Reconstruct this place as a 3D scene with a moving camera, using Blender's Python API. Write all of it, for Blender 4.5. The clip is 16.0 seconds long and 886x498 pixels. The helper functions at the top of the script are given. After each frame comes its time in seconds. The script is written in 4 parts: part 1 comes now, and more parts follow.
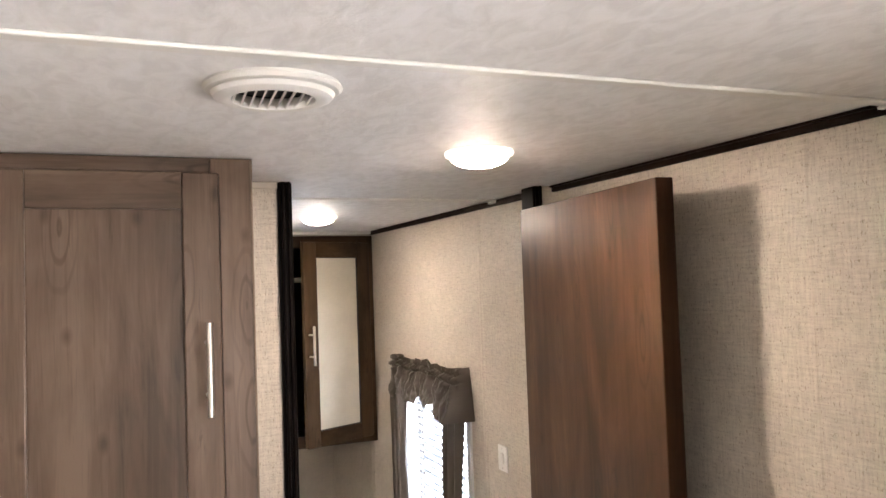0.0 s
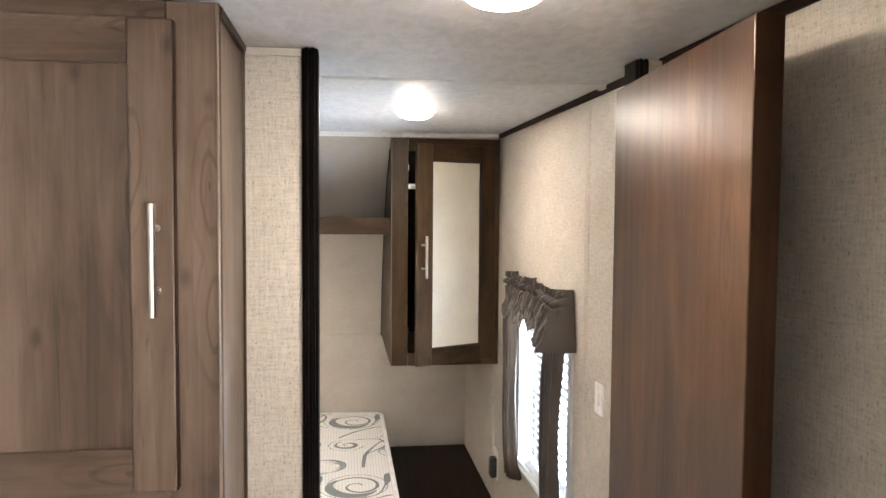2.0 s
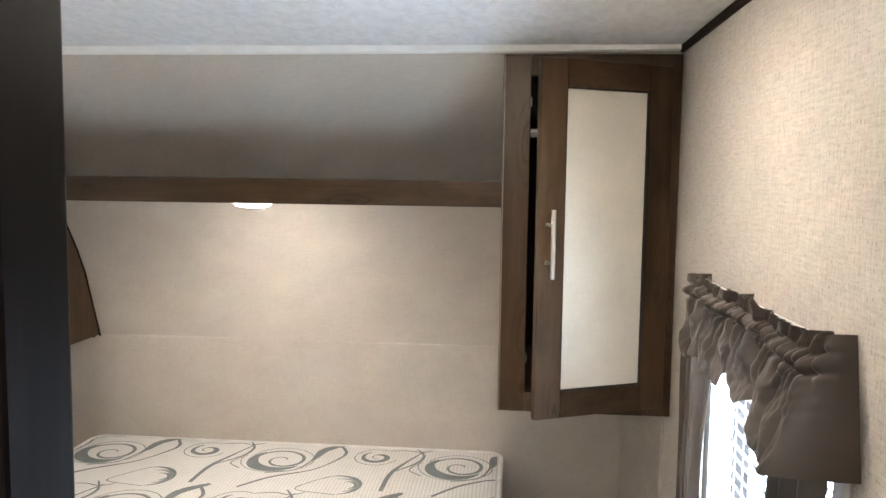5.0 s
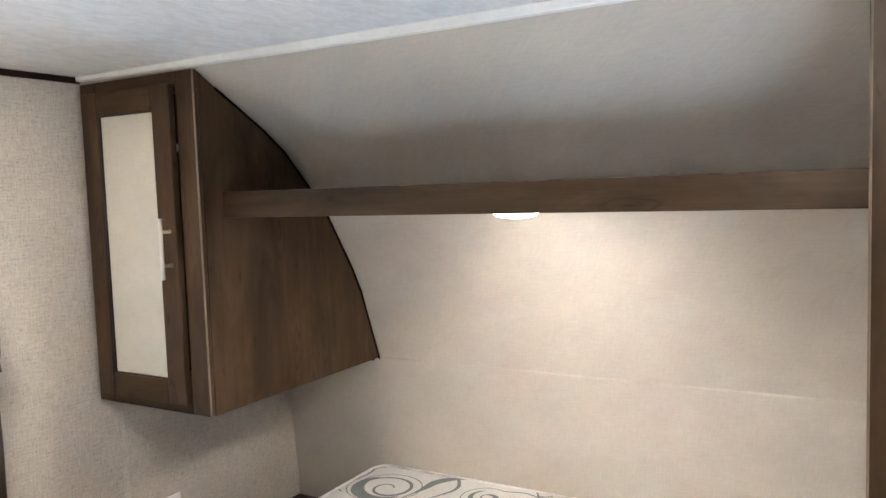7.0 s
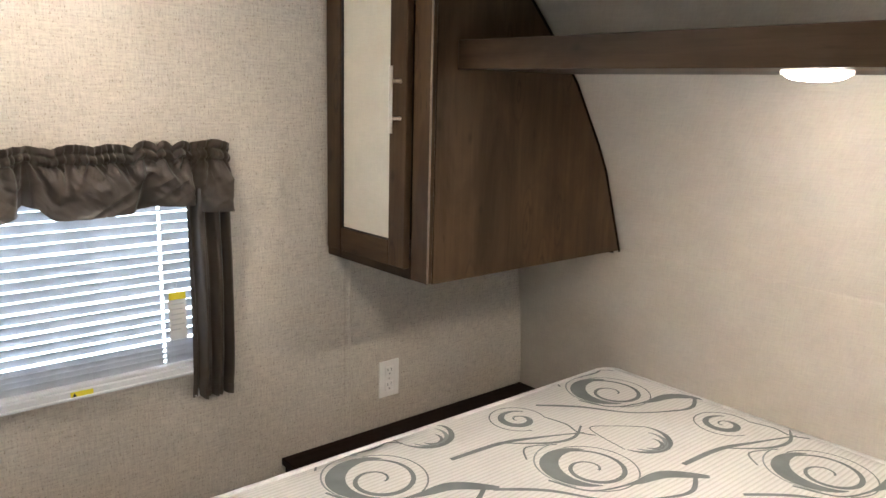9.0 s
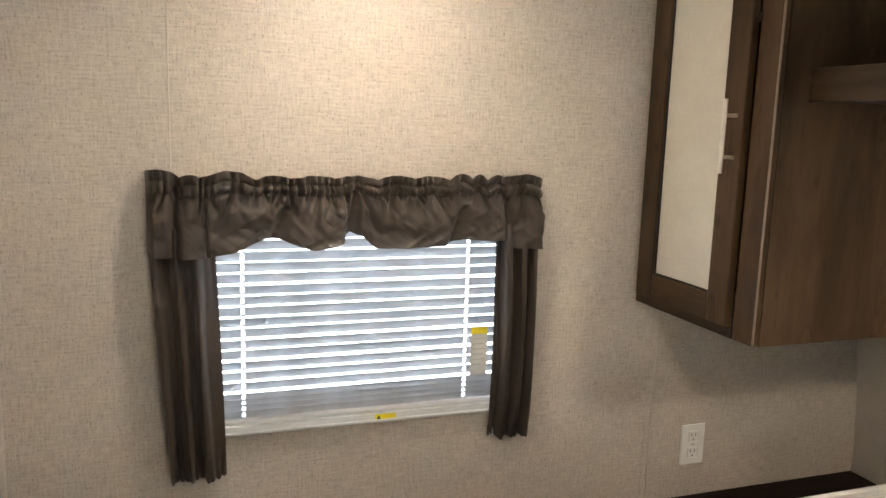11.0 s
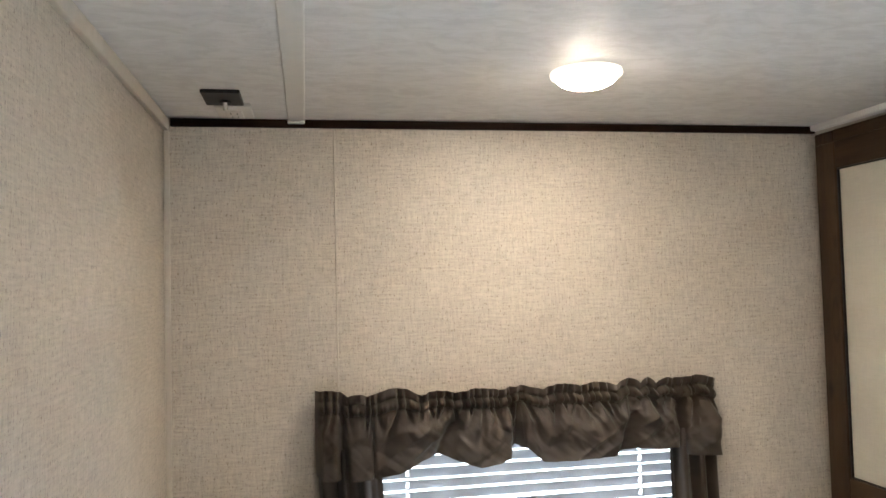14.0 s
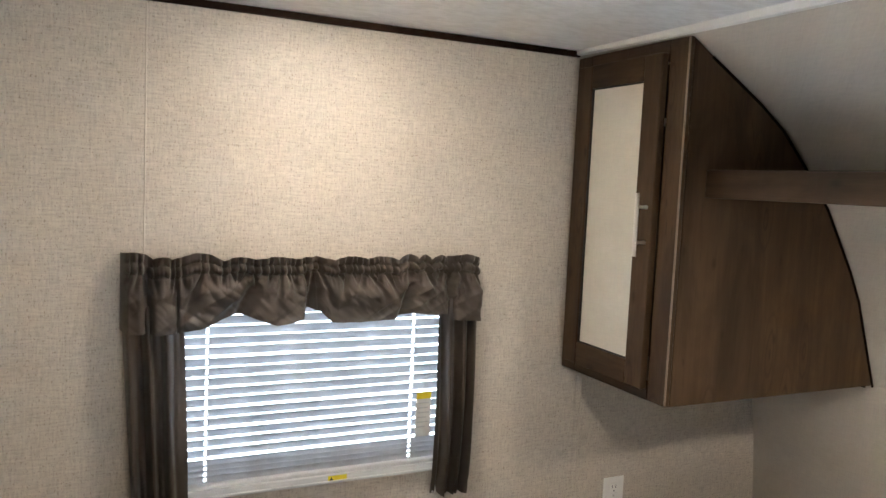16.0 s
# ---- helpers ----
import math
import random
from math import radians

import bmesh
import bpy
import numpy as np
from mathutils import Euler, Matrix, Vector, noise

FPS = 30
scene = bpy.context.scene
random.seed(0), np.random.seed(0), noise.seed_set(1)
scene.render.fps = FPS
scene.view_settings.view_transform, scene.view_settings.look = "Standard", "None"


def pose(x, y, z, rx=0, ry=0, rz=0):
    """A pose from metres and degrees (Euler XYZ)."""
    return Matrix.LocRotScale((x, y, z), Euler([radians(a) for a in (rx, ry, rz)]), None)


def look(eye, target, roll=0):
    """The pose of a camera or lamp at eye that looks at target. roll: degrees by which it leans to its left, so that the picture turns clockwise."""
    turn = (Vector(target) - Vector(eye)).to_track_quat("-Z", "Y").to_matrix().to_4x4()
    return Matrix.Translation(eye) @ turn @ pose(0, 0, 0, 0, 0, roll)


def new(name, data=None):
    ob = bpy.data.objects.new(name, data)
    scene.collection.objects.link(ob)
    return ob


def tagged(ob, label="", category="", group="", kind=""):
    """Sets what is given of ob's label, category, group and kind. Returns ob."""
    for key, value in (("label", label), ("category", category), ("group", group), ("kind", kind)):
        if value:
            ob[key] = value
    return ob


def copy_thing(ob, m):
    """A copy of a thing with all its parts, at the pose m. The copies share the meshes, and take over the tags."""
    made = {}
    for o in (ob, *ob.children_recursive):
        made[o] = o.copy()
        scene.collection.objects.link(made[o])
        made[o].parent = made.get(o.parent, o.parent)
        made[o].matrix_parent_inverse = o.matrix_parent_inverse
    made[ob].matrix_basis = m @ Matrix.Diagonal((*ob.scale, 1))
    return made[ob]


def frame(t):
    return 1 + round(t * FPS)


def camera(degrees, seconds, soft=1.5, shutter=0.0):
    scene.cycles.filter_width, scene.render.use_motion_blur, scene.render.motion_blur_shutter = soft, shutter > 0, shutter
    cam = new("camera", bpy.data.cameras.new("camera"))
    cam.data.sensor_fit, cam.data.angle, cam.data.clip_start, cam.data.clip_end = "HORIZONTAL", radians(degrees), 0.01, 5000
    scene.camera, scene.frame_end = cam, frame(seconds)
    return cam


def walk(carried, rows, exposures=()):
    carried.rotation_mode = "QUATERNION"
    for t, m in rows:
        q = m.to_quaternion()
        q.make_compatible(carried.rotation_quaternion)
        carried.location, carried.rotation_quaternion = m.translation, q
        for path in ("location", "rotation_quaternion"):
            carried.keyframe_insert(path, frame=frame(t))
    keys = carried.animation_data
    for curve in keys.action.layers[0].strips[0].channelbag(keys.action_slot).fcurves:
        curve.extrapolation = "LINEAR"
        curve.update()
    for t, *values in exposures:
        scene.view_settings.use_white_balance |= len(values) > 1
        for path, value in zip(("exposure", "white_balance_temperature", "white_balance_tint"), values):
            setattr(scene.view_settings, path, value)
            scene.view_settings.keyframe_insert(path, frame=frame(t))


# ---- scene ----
cam = camera(59.9, 16.0)
PATH = [
    (0, (0.182, -1.733, 1.771), (0.942, 0.115, 1.853), -2.0),
    (0.5, (0.265, -1.709, 1.753), (0.956, 0.168, 1.799), -3.3),
    (1, (0.391, -1.658, 1.741), (0.959, 0.26, 1.746), -2.7),
    (1.5, (0.497, -1.6, 1.728), (0.884, 0.362, 1.68), -0.9),
    (2, (0.56, -1.487, 1.713), (0.818, 0.494, 1.604), 0.4),
    (2.5, (0.625, -1.316, 1.697), (0.787, 0.674, 1.576), 0.3),
    (3, (0.662, -1.141, 1.685), (0.717, 0.854, 1.561), 1.5),
    (5.5, (0.78, -0.292, 1.656), (0.504, 1.681, 1.48), 0.2),
    (6, (0.782, -0.172, 1.646), (0.337, 1.772, 1.484), -0.1),
    (6.5, (0.794, -0.013, 1.641), (0.074, 1.847, 1.503), -0.9),
    (7, (0.765, 0.105, 1.658), (-0.231, 1.833, 1.503), -1.9),
    (7.5, (0.751, 0.181, 1.62), (-0.43, 1.785, 1.439), -2.2),
    (8, (0.719, 0.248, 1.594), (-0.574, 1.75, 1.326), -1.2),
    (10.5, (0.563, 0.353, 1.515), (-1.206, 1.195, 1.115), 2.8),
    (11, (0.535, 0.345, 1.537), (-1.329, 0.993, 1.216), 1.8),
    (11.5, (0.521, 0.332, 1.565), (-1.409, 0.816, 1.363), -0.1),
    (12, (0.496, 0.308, 1.59), (-1.462, 0.706, 1.498), -1.6),
    (12.5, (0.493, 0.307, 1.614), (-1.476, 0.657, 1.625), -1.6),
    (13, (0.486, 0.289, 1.628), (-1.484, 0.626, 1.701), -1.4),
    (13.5, (0.478, 0.276, 1.642), (-1.49, 0.62, 1.734), -1.5),
    (14, (0.483, 0.266, 1.641), (-1.483, 0.619, 1.732), -1.4),
    (14.5, (0.522, 0.246, 1.636), (-1.439, 0.632, 1.693), -0.7),
    (15, (0.575, 0.219, 1.635), (-1.362, 0.715, 1.621), 0.4),
    (15.5, (0.632, 0.217, 1.623), (-1.242, 0.909, 1.528), 1.2),
    (16, (0.679, 0.198, 1.612), (-1.12, 1.054, 1.439), 2.6),
]
EXPOSURES = [(0, 0.61, 6580, 16), (1.5, 0.82, 6270, 12), (2.5, 0.86, 6160, 10), (3, 0.78, 6120, 9), (5.5, 0.79, 5960, 10), (7, 1.08, 5840, 10), (8, 0.86, 5860, 10), (10.5, 0.76, 6560, 10), (12, 0.54, 6610, 10), (14.5, 0.42, 6360, 10), (15.5, 0.57, 6210, 10), (16, 0.66, 6160, 10)]
walk(cam, [(t, look(eye, target, roll)) for t, eye, target, roll in PATH], EXPOSURES)

# ---- world and light ----
world = bpy.data.worlds.new("sky")
scene.world = world
world.use_nodes = True
sky_tex = world.node_tree.nodes.new("ShaderNodeTexSky")
sky_tex.sky_type, sky_tex.sun_disc = "NISHITA", False
sky_tex.sun_elevation, sky_tex.sun_rotation = radians(52), radians(150)
world.node_tree.links.new(sky_tex.outputs[0], world.node_tree.nodes["Background"].inputs[0])
world.node_tree.nodes["Background"].inputs[1].default_value = 0.15
sun = new("sun", bpy.data.lights.new("sun", "SUN"))
sun.data.energy, sun.data.angle, sun.data.color = 2.0, radians(0.5), (1.0, 0.95, 0.88)
sun.matrix_world = look((1.7, -3.0, 4.4), (0, 0, 0))
LAMP_STRENGTH, LAMP_COLOUR = 300.0, (1.0, 0.845, 0.675, 1)
# sky light standing in the bedroom window openings, behind the blinds; in the hall, fill added behind the walker
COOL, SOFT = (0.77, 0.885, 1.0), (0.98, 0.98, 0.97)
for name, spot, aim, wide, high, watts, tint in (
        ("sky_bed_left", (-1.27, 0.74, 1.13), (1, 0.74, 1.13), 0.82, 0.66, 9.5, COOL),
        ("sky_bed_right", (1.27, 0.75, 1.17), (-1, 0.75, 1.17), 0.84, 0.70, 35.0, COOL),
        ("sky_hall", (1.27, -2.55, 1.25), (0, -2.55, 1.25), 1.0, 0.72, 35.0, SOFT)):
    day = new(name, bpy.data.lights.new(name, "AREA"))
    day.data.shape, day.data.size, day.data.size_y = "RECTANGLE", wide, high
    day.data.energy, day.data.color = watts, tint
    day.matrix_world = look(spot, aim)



# ---- materials ----
def shader(name, rough=0.5, metal=0.0, colour=(0.8, 0.8, 0.8, 1)):
    m = bpy.data.materials.new(name)
    m.use_nodes = True
    b = m.node_tree.nodes["Principled BSDF"]
    b.inputs["Base Color"].default_value, b.inputs["Roughness"].default_value, b.inputs["Metallic"].default_value = colour, rough, metal
    return m, m.node_tree.nodes, m.node_tree.links, b


def math_node(n, k, op, a, b=None):
    q = n.new("ShaderNodeMath")
    q.operation = op
    for i, v in enumerate((a, b)):
        if v is None:
            continue
        if isinstance(v, (int, float)):
            q.inputs[i].default_value = v
        else:
            k.new(v, q.inputs[i])
    return q.outputs[0]


def ramp(n, k, fac, stops):
    r = n.new("ShaderNodeValToRGB")
    e = r.color_ramp.elements
    while len(e) < len(stops):
        e.new(0.5)
    for el, (p, c) in zip(e, stops):
        el.position, el.color = p, (*c, 1)
    k.new(fac, r.inputs[0])
    return r.outputs[0]


def mix(n, k, kind, fac, a, b):
    q = n.new("ShaderNodeMix")
    q.data_type, q.blend_type = "RGBA", kind
    for i, v in ((0, fac), (6, a), (7, b)):
        if isinstance(v, (int, float)):
            q.inputs[i].default_value = v
        elif isinstance(v, tuple):
            q.inputs[i].default_value = (*v, 1)
        else:
            k.new(v, q.inputs[i])
    return q.outputs[2]


def noise_at(n, k, vec, scale, detail=4.0, rough=0.55, distort=0.0):
    q = n.new("ShaderNodeTexNoise")
    q.inputs["Scale"].default_value, q.inputs["Detail"].default_value = scale, detail
    q.inputs["Roughness"].default_value, q.inputs["Distortion"].default_value = rough, distort
    k.new(vec, q.inputs["Vector"])
    return q.outputs["Fac"]


def scaled(n, k, vec, s, off=None):
    q = n.new("ShaderNodeMapping")
    q.inputs["Scale"].default_value = s
    k.new(vec, q.inputs["Vector"])
    if off is not None:
        k.new(off, q.inputs["Location"])
    return q.outputs[0]


def bump(n, k, b, height, strength, distance):
    q = n.new("ShaderNodeBump")
    q.inputs["Strength"].default_value, q.inputs["Distance"].default_value = strength, distance
    k.new(height, q.inputs["Height"])
    k.new(q.outputs[0], b.inputs["Normal"])


def wood(name, dark, mid, light, axis="z", rough=0.42, streak=0.5, gloss=0.14, lines=0.22):
    """Printed wood foil with grain along one axis, bands, pores and a few knots."""
    m, n, k, b = shader(name, rough)
    b.inputs["Specular IOR Level"].default_value = gloss
    co = n.new("ShaderNodeTexCoord").outputs["Object"]
    rnd = n.new("ShaderNodeObjectInfo").outputs["Random"]
    shift = n.new("ShaderNodeCombineXYZ")
    for i, f in enumerate((13.0, 7.0, 5.0)):
        k.new(math_node(n, k, "MULTIPLY", rnd, f), shift.inputs[i])
    add = n.new("ShaderNodeVectorMath")
    k.new(co, add.inputs[0]), k.new(shift.outputs[0], add.inputs[1])
    co = add.outputs[0]

    def sc(across, along):
        return tuple(along if a == axis else across for a in "xyz")

    # broad upright bands, straight streaks and fine pores
    bands = noise_at(n, k, scaled(n, k, co, sc(7.5, 0.7)), 1.0, 3.0, 0.55, 0.35)
    grain = noise_at(n, k, scaled(n, k, co, sc(46.0, 2.6)), 1.0, 6.0, 0.68, 0.8)
    pores = noise_at(n, k, scaled(n, k, co, sc(210.0, 7.0)), 1.0, 3.0, 0.6, 0.2)
    cloudy = noise_at(n, k, scaled(n, k, co, sc(8.0, 2.6)), 1.0, 4.0, 0.6, 0.6)
    tone = math_node(n, k, "ADD", math_node(n, k, "MULTIPLY", bands, 0.38), math_node(n, k, "MULTIPLY", grain, lines))
    tone = math_node(n, k, "ADD", tone, math_node(n, k, "MULTIPLY", cloudy, 0.62 - lines))
    col = ramp(n, k, tone, [(0.41, dark), (0.50, mid), (0.585, light)])
    poremask = ramp(n, k, pores, [(0.34, (1, 1, 1)), (0.44, (0, 0, 0))])
    col = mix(n, k, "MULTIPLY", math_node(n, k, "MULTIPLY", poremask, streak * 0.7), col, (0.60, 0.55, 0.51))
    # cathedral figure: long nested loops round scattered centres, and a few small knots
    sep = n.new("ShaderNodeSeparateXYZ")
    k.new(co, sep.inputs[0])
    across = [q for q in range(3) if "xyz"[q] != axis]
    flat = n.new("ShaderNodeCombineXYZ")
    k.new(math_node(n, k, "ADD", sep.outputs[across[0]], sep.outputs[across[1]]), flat.inputs[0])
    k.new(sep.outputs["xyz".index(axis)], flat.inputs[1])
    vo = n.new("ShaderNodeTexVoronoi")
    vo.voronoi_dimensions = "2D"
    vo.inputs["Scale"].default_value = 1.0
    k.new(scaled(n, k, flat.outputs[0], (11.0, 2.7, 1)), vo.inputs["Vector"])
    wavy = noise_at(n, k, scaled(n, k, co, sc(14.0, 3.0)), 1.0, 3.0, 0.5)
    ringed = math_node(n, k, "SINE", math_node(n, k, "ADD", math_node(n, k, "MULTIPLY", vo.outputs["Distance"], 44.0), math_node(n, k, "MULTIPLY", wavy, 16.0)))
    near = ramp(n, k, vo.outputs["Distance"], [(0.05, (1, 1, 1)), (0.24, (0.55, 0.55, 0.55)), (0.36, (0, 0, 0))])
    pick = n.new("ShaderNodeSeparateColor")
    k.new(vo.outputs["Color"], pick.inputs[0])
    chosen = math_node(n, k, "GREATER_THAN", pick.outputs[0], 0.40)
    loops = math_node(n, k, "MULTIPLY", math_node(n, k, "MULTIPLY", ramp(n, k, ringed, [(0.45, (0, 0, 0)), (0.95, (1, 1, 1))]), near), chosen)
    col = mix(n, k, "MULTIPLY", math_node(n, k, "MULTIPLY", loops, 0.66), col, (0.42, 0.36, 0.32))
    kn = n.new("ShaderNodeTexVoronoi")
    kn.voronoi_dimensions = "2D"
    kn.inputs["Scale"].default_value = 1.0
    k.new(scaled(n, k, flat.outputs[0], (9.0, 5.0, 1)), kn.inputs["Vector"])
    pick2 = n.new("ShaderNodeSeparateColor")
    k.new(kn.outputs["Color"], pick2.inputs[0])
    knot = math_node(n, k, "MULTIPLY", ramp(n, k, math_node(n, k, "ADD", kn.outputs["Distance"], math_node(n, k, "MULTIPLY", wavy, 0.10)), [(0.07, (1, 1, 1)), (0.15, (0, 0, 0))]), math_node(n, k, "GREATER_THAN", pick2.outputs[1], 0.62))
    col = mix(n, k, "MULTIPLY", math_node(n, k, "MULTIPLY", knot, 0.65), col, (0.34, 0.29, 0.26))
    crack = noise_at(n, k, scaled(n, k, co, sc(75.0, 9.0)), 1.0, 3.0, 0.6, 0.5)
    cracks = math_node(n, k, "MULTIPLY", ramp(n, k, crack, [(0.63, (0, 0, 0)), (0.69, (1, 1, 1))]), ramp(n, k, cloudy, [(0.50, (0, 0, 0)), (0.62, (1, 1, 1))]))
    col = mix(n, k, "MULTIPLY", math_node(n, k, "MULTIPLY", cracks, 0.6), col, (0.36, 0.32, 0.29))
    k.new(col, b.inputs["Base Color"])
    k.new(ramp(n, k, grain, [(0.3, (rough + 0.03,) * 3), (0.7, (rough - 0.03,) * 3)]), b.inputs["Roughness"])
    bump(n, k, b, pores, 0.06, 0.0006)
    return m


def wallpaper(name, base, flecks=1.0, weave=1.0):
    """Vinyl wall paper with a woven linen print: fine threads both ways and dark slubs."""
    m, n, k, b = shader(name, 0.5)
    sep = n.new("ShaderNodeSeparateXYZ")
    k.new(n.new("ShaderNodeTexCoord").outputs["Object"], sep.inputs[0])
    uv = n.new("ShaderNodeCombineXYZ")
    k.new(math_node(n, k, "ADD", sep.outputs[0], sep.outputs[1]), uv.inputs[0])
    k.new(sep.outputs[2], uv.inputs[1])
    uv = uv.outputs[0]
    weft = noise_at(n, k, scaled(n, k, uv, (26, 215, 1)), 1.0, 3.0, 0.6)
    warp = noise_at(n, k, scaled(n, k, uv, (215, 26, 1)), 1.0, 3.0, 0.6)
    slub = noise_at(n, k, scaled(n, k, uv, (300, 125, 1)), 1.0, 2.0, 0.5)
    slub2 = noise_at(n, k, scaled(n, k, uv, (115, 350, 1)), 1.0, 2.0, 0.5)
    patch = noise_at(n, k, scaled(n, k, uv, (5, 7, 1)), 1.0, 3.0, 0.6)
    thread = math_node(n, k, "ADD", math_node(n, k, "MULTIPLY", weft, 0.5), math_node(n, k, "MULTIPLY", warp, 0.5))
    lo, hi = tuple(c * (1 - 0.22 * weave) for c in base), tuple(min(1, c * (1 + 0.20 * weave)) for c in base)
    col = ramp(n, k, thread, [(0.34, lo), (0.5, base), (0.66, hi)])
    col = mix(n, k, "MULTIPLY", 0.55, col, ramp(n, k, patch, [(0.35, (0.84, 0.84, 0.84)), (0.65, (1, 1, 1))]))
    mask = ramp(n, k, slub, [(0.61, (0, 0, 0)), (0.69, (1, 1, 1))])
    mask2 = ramp(n, k, slub2, [(0.62, (0, 0, 0)), (0.70, (1, 1, 1))])
    col = mix(n, k, "MULTIPLY", math_node(n, k, "MULTIPLY", mask, 0.62 * flecks), col, (0.34, 0.29, 0.24))
    col = mix(n, k, "MULTIPLY", math_node(n, k, "MULTIPLY", mask2, 0.40 * flecks), col, (0.42, 0.37, 0.32))
    k.new(col, b.inputs["Base Color"])
    bump(n, k, b, thread, 0.15 * weave, 0.0008)
    return m


def cloth(name, base, weave=900, rough=0.75, sheen=0.2, see_through=0.0, sheer=0.0, gloss=0.22, thin=None):
    m, n, k, b = shader(name, rough)
    co = n.new("ShaderNodeTexCoord").outputs["Object"]
    f = noise_at(n, k, co, weave, 2.0)
    g = noise_at(n, k, co, 14, 3.0)
    col = ramp(n, k, g, [(0.3, tuple(c * 0.85 for c in base)), (0.7, tuple(min(1, c * 1.12) for c in base))])
    k.new(col, b.inputs["Base Color"])
    b.inputs["Sheen Weight"].default_value, b.inputs["Specular IOR Level"].default_value = sheen, gloss
    bump(n, k, b, f, 0.2, 0.0005)
    if see_through:
        tr = n.new("ShaderNodeBsdfTranslucent")
        if thin:
            tr.inputs[0].default_value = (*thin, 1)
        else:
            k.new(col, tr.inputs[0])
        ms = n.new("ShaderNodeMixShader")
        ms.inputs[0].default_value = see_through
        k.new(b.outputs[0], ms.inputs[1]), k.new(tr.outputs[0], ms.inputs[2])
        k.new(ms.outputs[0], n["Material Output"].inputs[0])
        if sheer:
            gaps = n.new("ShaderNodeMixShader")
            gaps.inputs[0].default_value = sheer
            k.new(ms.outputs[0], gaps.inputs[1])
            k.new(n.new("ShaderNodeBsdfTransparent").outputs[0], gaps.inputs[2])
            k.new(gaps.outputs[0], n["Material Output"].inputs[0])
    return m


def plain(name, base, rough=0.5, metal=0.0, vary=0.06, size=30, relief=0.0):
    m, n, k, b = shader(name, rough, metal)
    co = n.new("ShaderNodeTexCoord").outputs["Object"]
    g = noise_at(n, k, co, size, 4.0)
    k.new(ramp(n, k, g, [(0.3, tuple(c * (1 - vary) for c in base)), (0.7, tuple(min(1, c * (1 + vary)) for c in base))]), b.inputs["Base Color"])
    if relief:
        bump(n, k, b, g, relief, 0.002)
    return m


def ceiling_vinyl():
    m, n, k, b = shader("ceiling_vinyl", 0.34)
    b.inputs["Specular IOR Level"].default_value = 0.32
    co = n.new("ShaderNodeTexCoord").outputs["Object"]
    big = noise_at(n, k, scaled(n, k, co, (40, 20, 1)), 1.0, 4.0, 0.6, 0.8)
    wide = noise_at(n, k, co, 3.0, 3.0)
    fine = noise_at(n, k, co, 190, 3.0)
    # lit and shaded sides of the embossing are also painted into this colour
    col = ramp(n, k, big, [(0.37, (0.775, 0.773, 0.768)), (0.50, (0.83, 0.83, 0.825)), (0.63, (0.87, 0.87, 0.87))])
    k.new(mix(n, k, "MULTIPLY", 0.5, col, ramp(n, k, wide, [(0.3, (0.92, 0.92, 0.92)), (0.7, (1, 1, 1))])), b.inputs["Base Color"])
    k.new(ramp(n, k, big, [(0.42, (0.58,) * 3), (0.64, (0.44,) * 3)]), b.inputs["Roughness"])
    bump(n, k, b, math_node(n, k, "ADD", big, math_node(n, k, "MULTIPLY", fine, 0.6)), 0.50, 0.0018)
    return m


def emitter(name, colour, strength):
    m, n, k, b = shader(name)
    b.inputs["Emission Color"].default_value, b.inputs["Emission Strength"].default_value = colour, strength
    if strength > 20:
        # a frosted dome glows most where it faces straight down, least at its rim
        sep = n.new("ShaderNodeSeparateXYZ")
        k.new(n.new("ShaderNodeNewGeometry").outputs["Normal"], sep.inputs[0])
        down = math_node(n, k, "MAXIMUM", math_node(n, k, "MULTIPLY", sep.outputs[2], -1.0), 0.0)
        glow = math_node(n, k, "ADD", math_node(n, k, "MULTIPLY", math_node(n, k, "POWER", down, 7.0), strength * 0.96), strength * 0.04)
        k.new(glow, b.inputs["Emission Strength"])
    return m


PAPER = wallpaper("linen_wallpaper", (0.535, 0.482, 0.410), 0.95, 0.95)
PAPER_FRONT = wallpaper("linen_wallpaper_front", (0.53, 0.480, 0.415), 0.15, 0.32)
CEILING = ceiling_vinyl()
WHITE_TRIM = plain("white_vinyl_trim", (0.78, 0.77, 0.74), 0.35, vary=0.03)
PAPER_TRIM = plain("beige_vinyl_trim", (0.55, 0.50, 0.43), 0.4, vary=0.06, size=60)
DARK_TRIM = wood("dark_brown_moulding", (0.009, 0.0045, 0.003), (0.016, 0.0078, 0.005), (0.026, 0.013, 0.008), "y", 0.5, 0.5, 0.05)
POST_TRIM = wood("dark_post_moulding", (0.0022, 0.00143, 0.0011), (0.00385, 0.002475, 0.001925), (0.00715, 0.0044, 0.0033), "z", 0.45, 0.3, 0.04)
GREY_WOOD_Z = wood("grey_oak_foil_upright", (0.064, 0.0400, 0.0262), (0.114, 0.0740, 0.0498), (0.160, 0.1085, 0.0760), "z", 0.32, 0.5, 0.36, 0.24)
GREY_WOOD_X = wood("grey_oak_foil_level", (0.064, 0.0400, 0.0262), (0.114, 0.0740, 0.0498), (0.160, 0.1085, 0.0760), "x", 0.32, 0.5, 0.36, 0.24)
CAB_Z = wood("walnut_foil_upright", (0.022, 0.0118, 0.0056), (0.044, 0.0246, 0.0118), (0.065, 0.0385, 0.0198), "z", 0.40, 0.35, 0.20, 0.16)
CAB_X = wood("walnut_foil_level", (0.022, 0.0118, 0.0056), (0.044, 0.0246, 0.0118), (0.065, 0.0385, 0.0198), "x", 0.40, 0.35, 0.20, 0.20)
